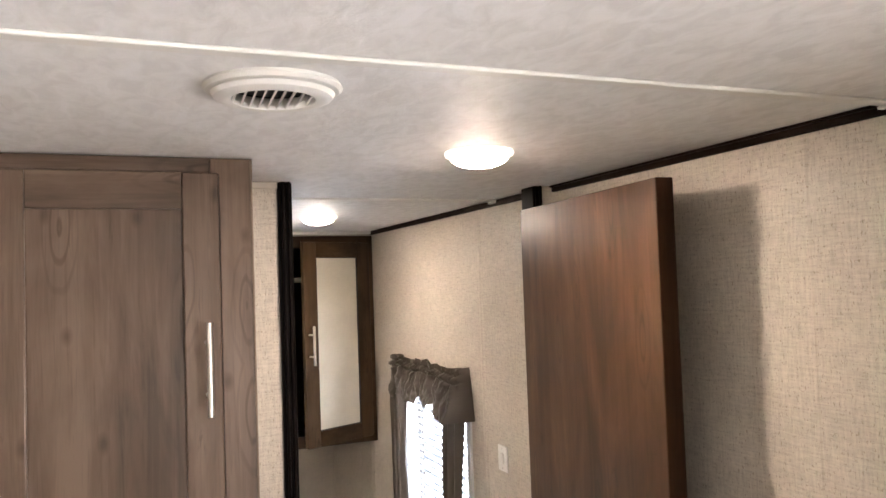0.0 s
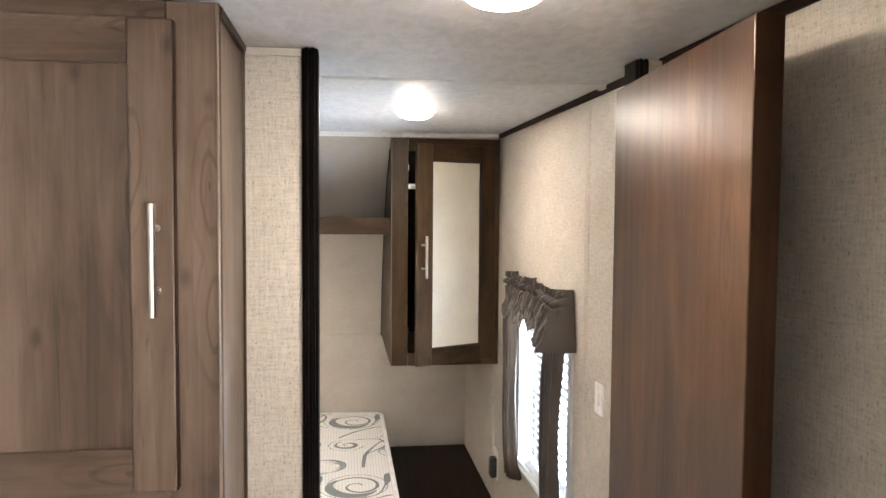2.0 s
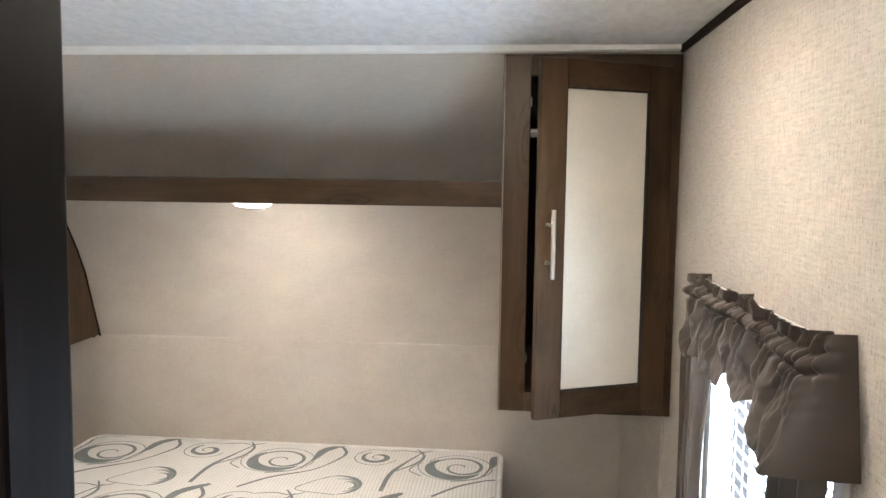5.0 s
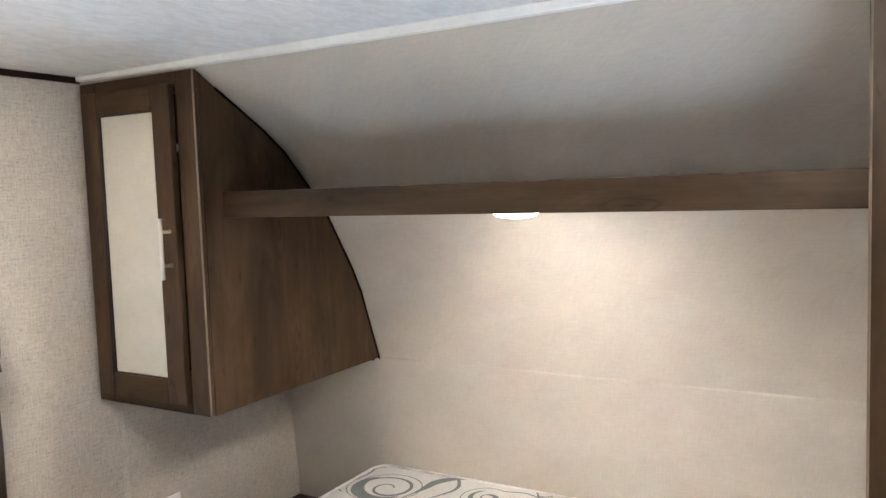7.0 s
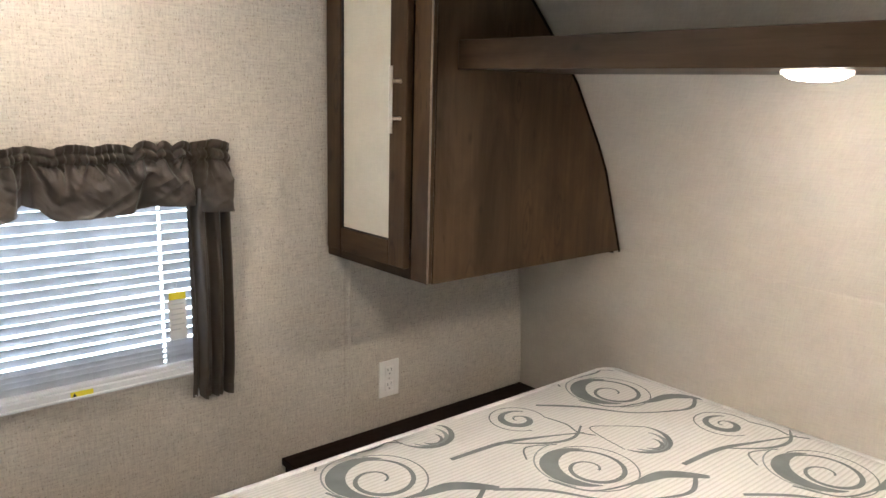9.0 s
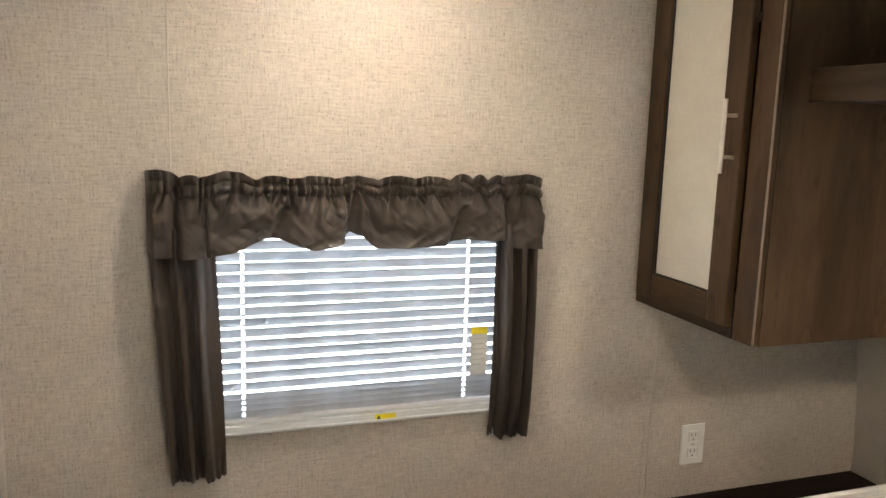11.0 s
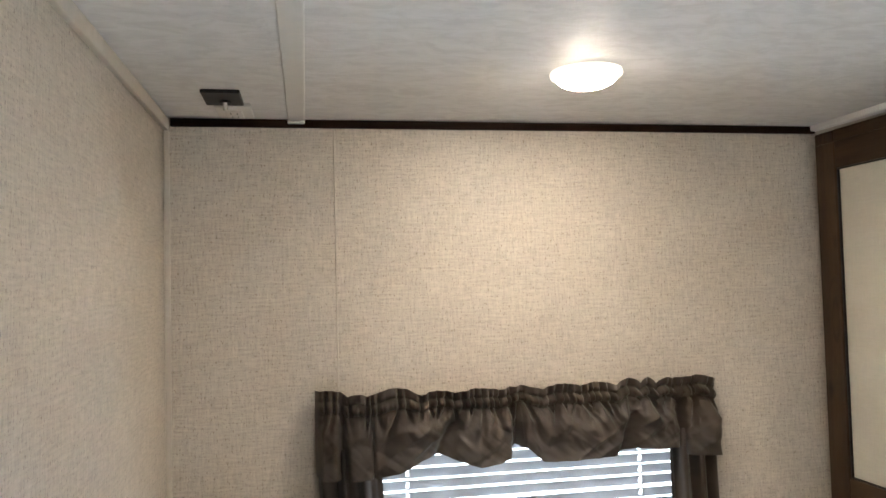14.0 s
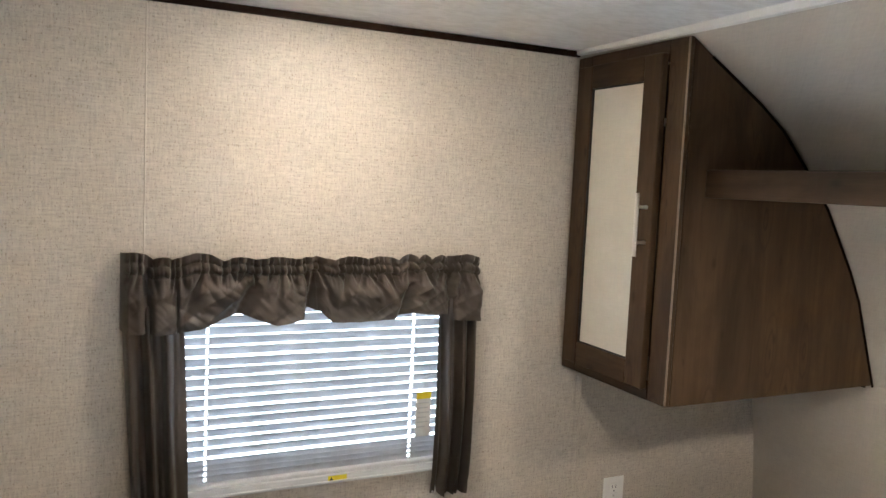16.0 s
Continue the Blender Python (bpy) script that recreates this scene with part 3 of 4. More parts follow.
def curtains(side, y0, y1, top, hem, foot, seed, billow=0.0):
    """A rod-pocket valance in two gathered halves over two narrow side panels."""
    x = XL if side < 0 else XR
    s = -side

    def wob(y, z, f):
        return noise.noise((y * f + seed, z * f * 0.35, seed * 1.7))

    rodt = thing("curtain_rod", (x + s * 0.045, (y0 + y1) / 2, top - 0.028), "white flat curtain rod screwed to the wall", "curtain rod", "curtain rods")
    bm = box(x + s * 0.016 - 0.002, x + s * 0.016 + 0.002, y0 + 0.012, y1 - 0.012, top - 0.036, top - 0.016, 0.001)
    part("rail", bm, WHITE_TRIM, rodt)
    for y in (y0 + 0.012, y1 - 0.015):
        lo, hi = sorted((x, x + s * 0.017))
        part("bracket", box(lo, hi, y, y + 0.003, top - 0.036, top - 0.016, 0.0008), WHITE_TRIM, rodt)

    span = y1 - y0
    # lower edge of the valance as shares of its drop: hanging ends, two swags, lifted notches
    drop = top - hem
    edge = [(0, 0.98), (0.085, 1.0), (0.135, 1.0), (0.19, 0.93), (0.262, 0.79), (0.30, 0.80), (0.375, 0.93), (0.42, 0.90), (0.452, 0.84), (0.474, 0.74),
            (0.494, 0.76), (0.528, 0.92), (0.56, 0.93), (0.715, 0.925), (0.738, 0.88), (0.758, 0.83), (0.80, 0.845), (0.885, 0.88), (0.90, 0.97), (1.0, 0.99)]
    swags = ((0.145, 0.285, 0.24, 0.050, 1.0), (0.30, 0.462, 0.20, 0.045, 0.8), (0.515, 0.735, 0.30, 0.055, 1.1), (0.755, 0.888, 0.22, 0.045, 1.0))

    rng = random.Random(seed)
    gathers = []
    at = y0 - 0.02
    while at < y1 + 0.02:
        loose = rng.random() < 0.16
        at += rng.uniform(0.030, 0.055) if loose else rng.uniform(0.008, 0.019)
        gathers.append((at, rng.uniform(0.55, 1.0), rng.uniform(-0.10, 0.10), rng.uniform(0.15, 0.75), rng.uniform(0.0024, 0.0052)))
    arcs = []
    at = y0 - 0.03
    while at < y1 + 0.03:
        wide = rng.uniform(0.035, 0.13)
        arcs.append((at, at + wide, rng.uniform(0.006, 0.017) * min(1.0, wide / 0.07 + 0.3), rng.uniform(-0.006, 0.010)))
        at += wide

    def header(y):
        """Height and lean of the ruffled top edge: uneven scallops between tight gathers."""
        for a, c, rise, lean in arcs:
            if a <= y < c:
                t = (y - a) / (c - a)
                return rise * math.sin(math.pi * t) ** 0.7, lean * math.sin(math.pi * t)
        return 0.0, 0.0

    def valance_fn(u, v):
        y = y0 + span * u
        rise, lean = header(y)
        brim = top - 0.010 + rise + 0.004 * wob(y, 3, 40)
        z = brim + (top - drop * ease(u, edge) - brim) * v
        if v > 0.9:
            z += 0.002 * wob(y, 1, 22) * (v - 0.9) / 0.1
        head, low = max(0.0, 1 - v / 0.12), min(1.0, max(0.0, v - 0.27) / 0.25)
        valley = 0.0
        for cy, depth, slant, reach, thin in gathers:
            d = y - cy - slant * max(0.0, v - 0.27)
            if abs(d) > 0.05:
                continue
            wide = thin + 0.020 * max(0.0, v - 0.27) + 0.004 * head
            fade = 0.55 + 0.45 * (1 - head) if v < 0.27 else max(0.0, 1 - (v - 0.27) / reach)
            valley = max(valley, depth * fade * math.exp(-(d / wide) ** 2))
        seams = math.exp(-((v - 0.125) / 0.022) ** 2) + math.exp(-((v - 0.275) / 0.022) ** 2)
        tuck = 0.5 + 0.9 * wob(y, 7, 120)
        pocket = 0.008 * math.exp(-((v - 0.20) / 0.05) ** 2) - (0.007 + 0.006 * tuck) * seams
        drape = 0.0
        for ua, ub, v0, gap, force in swags:
            if ua < u < ub:
                t = (u - ua) / (ub - ua)
                lift = v - v0 - gap * 6 * t
                drape += force * 0.006 * low * math.sin(lift * 11 + 2.6 * wob(y, z, 12)) * math.sin(math.pi * t) ** 0.6
                drape += force * 0.010 * math.sin(math.pi * t) * low
        crumple = low * (0.020 * wob(y, z, 9) + 0.014 * noise.noise((y * 19 + v * 3.0, z * 14, seed)) + 0.007 * abs(noise.noise((y * 34 - v * 5, z * 30, seed + 5))))
        ridge = 1 - abs(noise.noise((y * 13 + v * 3.4, z * 11 - y * 5, seed + 9)))
        ridge2 = 1 - abs(noise.noise((y * 31 - v * 4.0, z * 17 + y * 6, seed + 14)))
        crease = low * (0.0055 * ridge ** 5 + 0.0025 * ridge2 ** 4) + (1 - head) * (1 - low) * 0.004 * noise.noise((y * 170, v * 5, seed))
        if billow:
            crumple, crease, drape = 0.6 * crumple, 0.3 * crease, 0.5 * drape
        body = 0.054 + pocket + head * (lean + 0.010 * wob(y, 2, 26)) + crumple + drape + crease - 0.024 * valley + 0.010 * v
        deep = 0.042 * math.exp(-((u - 0.482 + 0.02 * (v - 0.3)) / 0.012) ** 2) * (0.5 + v) + 0.020 * math.exp(-((u - 0.462) / 0.006) ** 2)
        deep += low * (0.036 * math.exp(-((u - 0.292 - 0.07 * (0.85 - v)) / 0.016) ** 2) + 0.032 * math.exp(-((u - 0.745 - 0.07 * (0.85 - v)) / 0.014) ** 2))
        deep += 0.028 * math.exp(-((u - 0.893) / 0.008) ** 2) + 0.034 * math.exp(-((u - 0.060) / 0.010) ** 2) + 0.012 * math.exp(-((u - 0.130) / 0.004) ** 2) * low
        end = min(u, 1 - u) * span
        body = max(0.022, body - deep)
        if billow:
            near_end = max(0.0, 1 - u / 0.22)
            body += billow * v * near_end ** 0.7 - 0.010 * (1 - v) * near_end
            y -= 0.030 * v * near_end
        if end < 0.014:
            body = 0.004 + (body - 0.004) * math.sqrt(max(0.0, end / 0.014))
        return (x + s * body, y, z)

    v = thing("valance", (x + s * 0.05, (y0 + y1) / 2, top - 0.02), "gathered taupe satin valance with ruffled header over window", "valance", "window valances")
    cut = 0.487
    part("left_half" if side < 0 else "near_half", sheet(lambda p, q: valance_fn(p * cut, q), 280, 56, thick=0.0010), TAUPE, v, smooth=True, angle=80)
    part("right_half" if side < 0 else "far_half", sheet(lambda p, q: valance_fn(cut + p * (1 - cut), q), 280, 56, thick=0.0010), TAUPE, v, smooth=True, angle=80)

    for k, (a, c) in enumerate(((y0 + 0.002, y0 + 0.132), (y1 - 0.118, y1 - 0.004))):
        def panel_fn(u, q, a=a, c=c, k=k):
            zt, zb = hem + 0.06, foot + (0.024 if k else 0.0)
            z = zt + (zb - zt) * q
            drift = (0.026 * q if k == 0 else 0.0)
            mid = (a + c) / 2 + drift
            y = mid + (u - 0.5) * (c - a) * (1.0 - 0.10 * q * q)
            uu = u + 0.05 * noise.noise((u * 2, z * 3.0, seed + k))
            bunch = max(0.0, (q - 0.90) / 0.10)
            folds = 0.013 * math.sin(uu * 2 * math.pi * 3.1 + 0.6 + 2 * k) + 0.006 * noise.noise((uu * 7, z * 2.2, seed * 2 + k)) + 0.0040 * math.sin(uu * 2 * math.pi * 6.2 + 3 * noise.noise((0, z * 4, seed)))
            fine = (0.0010 + 0.005 * bunch) * math.sin(uu * 2 * math.pi * 11 + 2 * wob(u, z, 2.5) + 2 * k)
            bulge = 0.010 * math.sin(math.pi * min(1.0, q * 1.05)) - 0.010 * bunch
            e = min(u, 1 - u)
            wrap = -0.022 * max(0, 1 - e / 0.12) ** 2
            hemz = 0.006 * wob(u * 3, 0, 3) * (1 if q > 0.97 else 0)
            return (x + s * max(0.010, 0.040 + folds + fine + wrap + bulge), y, z + hemz)
        p = thing("curtain", (x + s * 0.04, (a + c) / 2, foot), "narrow taupe satin curtain panel hanging beside window", "curtain", "window curtains")
        part("cloth", sheet(panel_fn, 64, 44, thick=0.0012), TAUPE, p, smooth=True, angle=80)
        part("hem", sheet(lambda u, q: tuple(Vector(panel_fn(u, 0.955 + 0.045 * q)) + Vector((s * 0.0022, 0, -0.001))), 64, 3, thick=0.0012), TAUPE, p, smooth=True, angle=80)


curtains(-1, 0.282, 1.178, 1.420, 1.248, 0.746, 3.3)
curtains(1, 0.478, 1.125, 1.497, 1.330, 0.765, 8.1, 0.050)


# ---- wall plates ----
def plate(kind, label, category):
    """Built lying against x = 0 and facing +x, centred."""
    p = thing(kind, (0, 0, 0), label, category)
    if kind == "power_outlet":
        part("cover", box(0, 0.005, -0.038, 0.038, -0.059, 0.059, 0.0022), WHITE_PLASTIC, p)
        for z in (-0.024, 0.024):
            o = part("socket", box(0.004, 0.0065, -0.017, 0.017, z - 0.016, z + 0.016, 0.003), WHITE_PLASTIC, p)
            bm = bmesh.new()
            for y in (-0.0065, 0.0065):
                box(0.0062, 0.0068, y - 0.001, y + 0.001, z + 0.001, z + 0.010, bm=bm)
            rod((0.0060, 0, z - 0.008), (0.0068, 0, z - 0.008), 0.0024, bm, 10)
            part("slots", bm, GREY_PLASTIC, o)
        part("screw", rod((0.005, 0, 0), (0.0062, 0, 0), 0.003, None, 12), STEEL, p)
    else:
        part("cover", box(0, 0.005, -0.028, 0.028, -0.037, 0.037, 0.002), WHITE_PLASTIC, p)
        part("rocker", box(0.004, 0.010, -0.010, 0.010, -0.016, 0.016, 0.003), WHITE_PLASTIC, p)
        for z in (-0.028, 0.028):
            part("screw", rod((0.005, 0, z), (0.0058, 0, z), 0.0022, None, 10), STEEL, p)
    return p


outlet = plate("power_outlet", "white duplex power outlet low on wall", "outlet")
outlet["group"] = "power outlets"
outlet.matrix_basis = pose(XL, 1.697, 0.670)
copy_thing(outlet, pose(XR, 1.49, 0.69, 0, 0, 180))
adapter = thing("plug_adapter", (XR - 0.018, 1.462, 0.684), "small black plastic adapter plugged into wall outlet", "adapter")
part("body", box(XR - 0.032, XR - 0.0075, 1.444, 1.482, 0.645, 0.724, 0.004), BLACK_PLASTIC, adapter)
part("cap", box(XR - 0.035, XR - 0.0315, 1.449, 1.477, 0.652, 0.717, 0.0015), BLACK_PLASTIC, adapter)
switch = plate("light_switch", "small white light switch plate on wall", "light switch")
switch.matrix_basis = pose(XR, 0.266, 1.257, 0, 0, 180)

# ---- ceiling lamps ----
def dome_lamp(name, r, depth, label, glow=None):
    l = thing(name, (0, 0, 0), label, "ceiling lamp", "lit dome lamps")
    # rim keeps dome light off the ceiling; its own glow is added
    part("base_ring", lathe([(r * 0.72, 0.0), (r * 1.13, 0.0), (r * 1.16, -0.003), (r * 1.14, -0.008), (r * 1.02, -0.010), (r * 0.72, -0.010), (r * 0.72, 0.0)], (0, 0, 0)), LAMP_RIM, l, "shielding rim with added faint glow", smooth=True)
    rd = r
    part("diffuser", lathe([(rd * math.cos(a), -0.009 - depth * math.sin(a)) for a in [math.pi / 2 * i / 12 for i in range(12)]] + [(0, -0.009 - depth)], (0, 0, 0)), glow or LAMP_GLOW, l, "lit frosted dome", smooth=True, angle=60)
    return l


lamp = dome_lamp("ceiling_lamp", 0.053, 0.020, "round frosted dome lamp lit on ceiling")
lamp.matrix_basis = pose(0.770, 0.775, ZC)
copy_thing(lamp, pose(-0.755, 0.745, ZC))
hall_lamp = dome_lamp("ceiling_lamp", 0.053, 0.020, "round frosted dome lamp lit on ceiling")
hall_lamp.matrix_basis = pose(0.765, -0.500, ZC)

# ---- round ceiling vent ----
vent = thing("ceiling_vent", (0.338, -0.866, ZC), "round white plastic air vent with angled louvres", "air vent")
c = (0.338, -0.866, ZC)
part("flange", lathe([(0.045, 0), (0.076, 0), (0.078, -0.004), (0.074, -0.008), (0.058, -0.009), (0.058, 0)], c), WHITE_PLASTIC, vent, smooth=True)
part("ring", lathe([(0.046, -0.005), (0.047, -0.017), (0.054, -0.019), (0.066, -0.015), (0.069, -0.010), (0.062, -0.008), (0.046, -0.005)], c), WHITE_PLASTIC, vent, smooth=True)
part("throat", lathe([(0.047, -0.0035), (0.047, -0.0025), (0, -0.0025)], c), BLACK_PLASTIC, vent)
for i in range(-4, 5):
    d = i * 0.0104
    h = math.sqrt(0.0462 ** 2 - d ** 2)
    bm = box(-0.0011, 0.0011, -h, h, -0.0048, 0.0048, 0.0004)
    bmesh.ops.transform(bm, matrix=pose(c[0] + d, c[1], c[2] - 0.0120, 0, 24, 0), verts=bm.verts)
    bmesh.ops.transform(bm, matrix=Matrix.Translation(c) @ pose(0, 0, 0, 0, 0, -3) @ Matrix.Translation(-Vector(c)), verts=bm.verts)
    part("louvre", bm, WHITE_PLASTIC, vent)

# ---- antenna plate on the bedroom ceiling ----
ant = thing("antenna_plate", (-0.978, 0.124, ZC), "black ceiling plate with small chrome coax stud", "antenna plate")
part("plate", box(-1.020, -0.920, 0.086, 0.155, ZC - 0.007, ZC, 0.002), BLACK_PLASTIC, ant)
bm = rod((-0.980, 0.124, ZC - 0.007), (-0.980, 0.124, ZC - 0.011), 0.010, None, 6)
part("boss", bm, BLACK_PLASTIC, ant)
bm = rod((-0.980, 0.124, ZC - 0.010), (-0.984, 0.124, ZC - 0.024), 0.0042, None, 12)
part("stud", bm, NICKEL, ant, "chrome threaded stud")
cov = thing("ceiling_socket", (-1.091, 0.132, ZC), "white rectangular socket plate on bedroom ceiling", "socket plate")
part("cover", box(-1.132, -1.024, 0.098, 0.167, ZC - 0.007, ZC, 0.002), WHITE_PLASTIC, cov)
part("insert", box(-1.123, -1.057, 0.115, 0.149, ZC - 0.010, ZC - 0.006, 0.002), WHITE_PLASTIC, cov)
for dx in (-0.016, 0.016):
    for dy in (-0.006, 0.006):
        part("slot", box(-1.090 + dx - 0.004, -1.090 + dx + 0.004, 0.132 + dy - 0.001, 0.132 + dy + 0.001, ZC - 0.0106, ZC - 0.0095), GREY_PLASTIC, cov)


def bar_handle(parent, x, y, z0, z1, out, r=0.0055, tf=None):
    """An upright bar pull on two posts; out is how far it stands off towards -y."""
    bm = rod((x, y - out, z0), (x, y - out, z1), r, None, 16)
    inset = (z1 - z0) * 0.22
    for z in (z0 + inset, z1 - inset):
        rod((x, y, z), (x, y - out, z), r * 0.8, bm, 12)
        rod((x, y, z), (x, y - 0.002, z), r * 0.95, bm, 12)
    if tf is not None:
        bmesh.ops.transform(bm, matrix=tf, verts=bm.verts)
    part("handle", bm, NICKEL, parent, "brushed nickel bar handle", smooth=True)


# ---- pantry ----
px0, px1, py, pt = -0.075, 0.386, -0.364, ZC - 0.002
pantry = thing("pantry_cabinet", ((px0 + px1) / 2, -0.23, 0), "tall grey oak pantry cabinet with panelled doors", "cabinet")
bm = box(px0, px0 + 0.015, py + 0.018, -0.059, 0, pt)
box(px1 - 0.015, px1 - 0.004, py + 0.018, -0.059, 0, pt, bm=bm)
part("side_panel", bm, GREY_WOOD_Z, pantry)
part("corner_strip", box(px1 - 0.008, px1, -0.073, -0.059, 0, pt, 0.003), CAB_Z, pantry, "dark strip between cabinet and wall")
part("back_panel", box(px0 + 0.016, px1 - 0.016, -0.069, -0.061, 0.02, pt - 0.02), DARK_INSIDE, pantry)
dx0, dx1 = -0.026, 0.328
part("frame_stile", box(dx1 - 0.012, px1, py, py + 0.018, 0, pt, 0.002), GREY_WOOD_Z, pantry)
part("frame_stile", box(px0, dx0 + 0.012, py, py + 0.018, 0, pt, 0.002), GREY_WOOD_Z, pantry)
for z0, z1 in ((1.956, pt), (1.225, 1.322), (0.0, 0.10)):
    part("frame_rail", box(dx0 + 0.0125, dx1 - 0.0125, py + 0.001, py + 0.018, z0, z1, 0.001), GREY_WOOD_X, pantry)


def panel_door(parent, x0, x1, yf, z0, z1, stile, rail, wz, wx, centre, depth=0.018, tf=None, handle=None, hinge_x=None):
    """Frame-and-panel door: two uprights with level rails between, a recessed panel or insert."""
    def fin(bm):
        if tf is not None:
            bmesh.ops.transform(bm, matrix=tf, verts=bm.verts)
        return bm
    bm = box(x0, x0 + stile, yf - depth, yf, z0, z1, 0.0028)
    box(x1 - stile, x1, yf - depth, yf, z0, z1, 0.0028, bm=bm)
    d = part("door", fin(bm), wz, parent)
    for a, b in ((z0, z0 + rail), (z1 - rail, z1)):
        part("rail", fin(box(x0 + stile + 0.0004, x1 - stile - 0.0004, yf - depth + 0.0004, yf - 0.0004, a, b, 0.0014)), wx, d)
    back = 0.012 if centre is INSERT else 0.009
    nm = "insert" if centre is INSERT else "panel"
    part(nm, fin(box(x0 + stile - 0.004, x1 - stile + 0.004, yf - depth + back - 0.002, yf - depth + back + 0.002, z0 + rail - 0.004, z1 - rail + 0.004)), centre, d, "glossy cream linen insert" if nm == "insert" else "")
    if centre is INSERT:
        part("backing", fin(box(x0 + stile - 0.004, x1 - stile + 0.004, yf - depth + back + 0.0024, yf - 0.001, z0 + rail - 0.004, z1 - rail + 0.004)), DARK_INSIDE, d)
        bm = bmesh.new()
        t = 0.003
        a, b, lo, hi = x0 + stile, x1 - stile, z0 + rail, z1 - rail
        y0_, y1_ = yf - depth + 0.004, yf - depth + back - 0.0025
        box(a, a + t, y0_, y1_, lo, hi, bm=bm), box(b - t, b, y0_, y1_, lo, hi, bm=bm)
        box(a + t, b - t, y0_, y1_, lo, lo + t, bm=bm), box(a + t, b - t, y0_, y1_, hi - t, hi, bm=bm)
        part("glazing_bead", fin(bm), DARK_INSIDE, d)
    if handle:
        hx, h0, h1, out = handle
        bar_handle(d, hx, yf - depth, h0, h1, out, 0.0052, tf)
    if hinge_x is not None:
        for z in (z0 + 0.09, z1 - 0.09):
            part("hinge", fin(rod((hinge_x, yf - depth * 0.6, z - 0.022), (hinge_x, yf - depth * 0.6, z + 0.022), 0.004, None, 10)), STEEL, d, "small zinc hinge")
    return d


panel_door(pantry, dx0, dx1, py - 0.001, 1.309, 1.968, 0.060, 0.062, GREY_WOOD_Z, GREY_WOOD_X, GREY_WOOD_Z, handle=(0.305, 1.561, 1.715, 0.031))
panel_door(pantry, dx0, dx1, py - 0.001, 0.085, 1.240, 0.060, 0.062, GREY_WOOD_Z, GREY_WOOD_X, GREY_WOOD_Z, handle=(0.305, 0.98, 1.134, 0.031))

for name, a, b_, c_, d_, lo, hi in (("door_edge", dx1 + 0.0003, dx1 + 0.0012, py - 0.018, py - 0.002, 1.311, 1.966), ("door_edge", dx1 + 0.0003, dx1 + 0.0012, py - 0.018, py - 0.002, 0.087, 1.238), ("frame_edge", px1 + 0.0003, px1 + 0.0014, py + 0.002, py + 0.017, 0.0, pt)):
    part(name, box(a, b_, c_, d_, lo, hi), DOOR_EDGE, pantry, "reddish brown edge banding")

# thin pale rod paints the highlight on the pantry's front corner
part("corner_edge", rod((px1 - 0.0008, py + 0.0008, 0.002), (px1 - 0.0008, py + 0.0008, pt - 0.002), 0.0022, None, 10), EDGE_HIGHLIGHT, pantry, "pale strip painted as a corner highlight", smooth=True)
part("top_strip", box(px1 - 0.003, px1 + 0.0035, py + 0.019, -0.0735, pt - 0.011, pt, 0.0015), CAB_Z, pantry, "dark strip under the ceiling")

# ---- the bedroom door, folded back along the side wall ----
hinge, free = Vector((1.076, -0.062, 0)), Vector((1.025, -0.654, 0))
along = (free - hinge)
length = along.length
ang = math.degrees(math.atan2(along.y, along.x))
door_1 = thing("door_1", hinge, "brown wood-grain slab door standing open along wall", "door", kind="structure")
DT = Matrix.Translation(hinge) @ pose(0, 0, 0, 0, 0, ang)
bm = box(0.003, length - 0.0015, 0.0, 0.034, 0.012, 1.936, 0.0012)
bmesh.ops.transform(bm, matrix=DT, verts=bm.verts)
part("slab", bm, DOOR_WOOD, door_1)
bm = box(length - 0.0012, length + 0.0012, 0.0, 0.034, 0.012, 1.936, 0.0005)
bmesh.ops.transform(bm, matrix=DT, verts=bm.verts)
part("edge_band", bm, DOOR_EDGE, door_1, "reddish brown edge banding")
for z in (0.25, 1.0, 1.75):
    part("hinge", rod(hinge + Vector((0.038, 0.004, z - 0.04)), hinge + Vector((0.038, 0.004, z + 0.04)), 0.005, None, 10), STEEL, door_1)

# ---- wardrobes either side of the bed head ----
CY, CB = 1.478, 1.093
SIDE = [p for p in CAP if p[1] > CB + 0.004] + [(2.241, CB)]


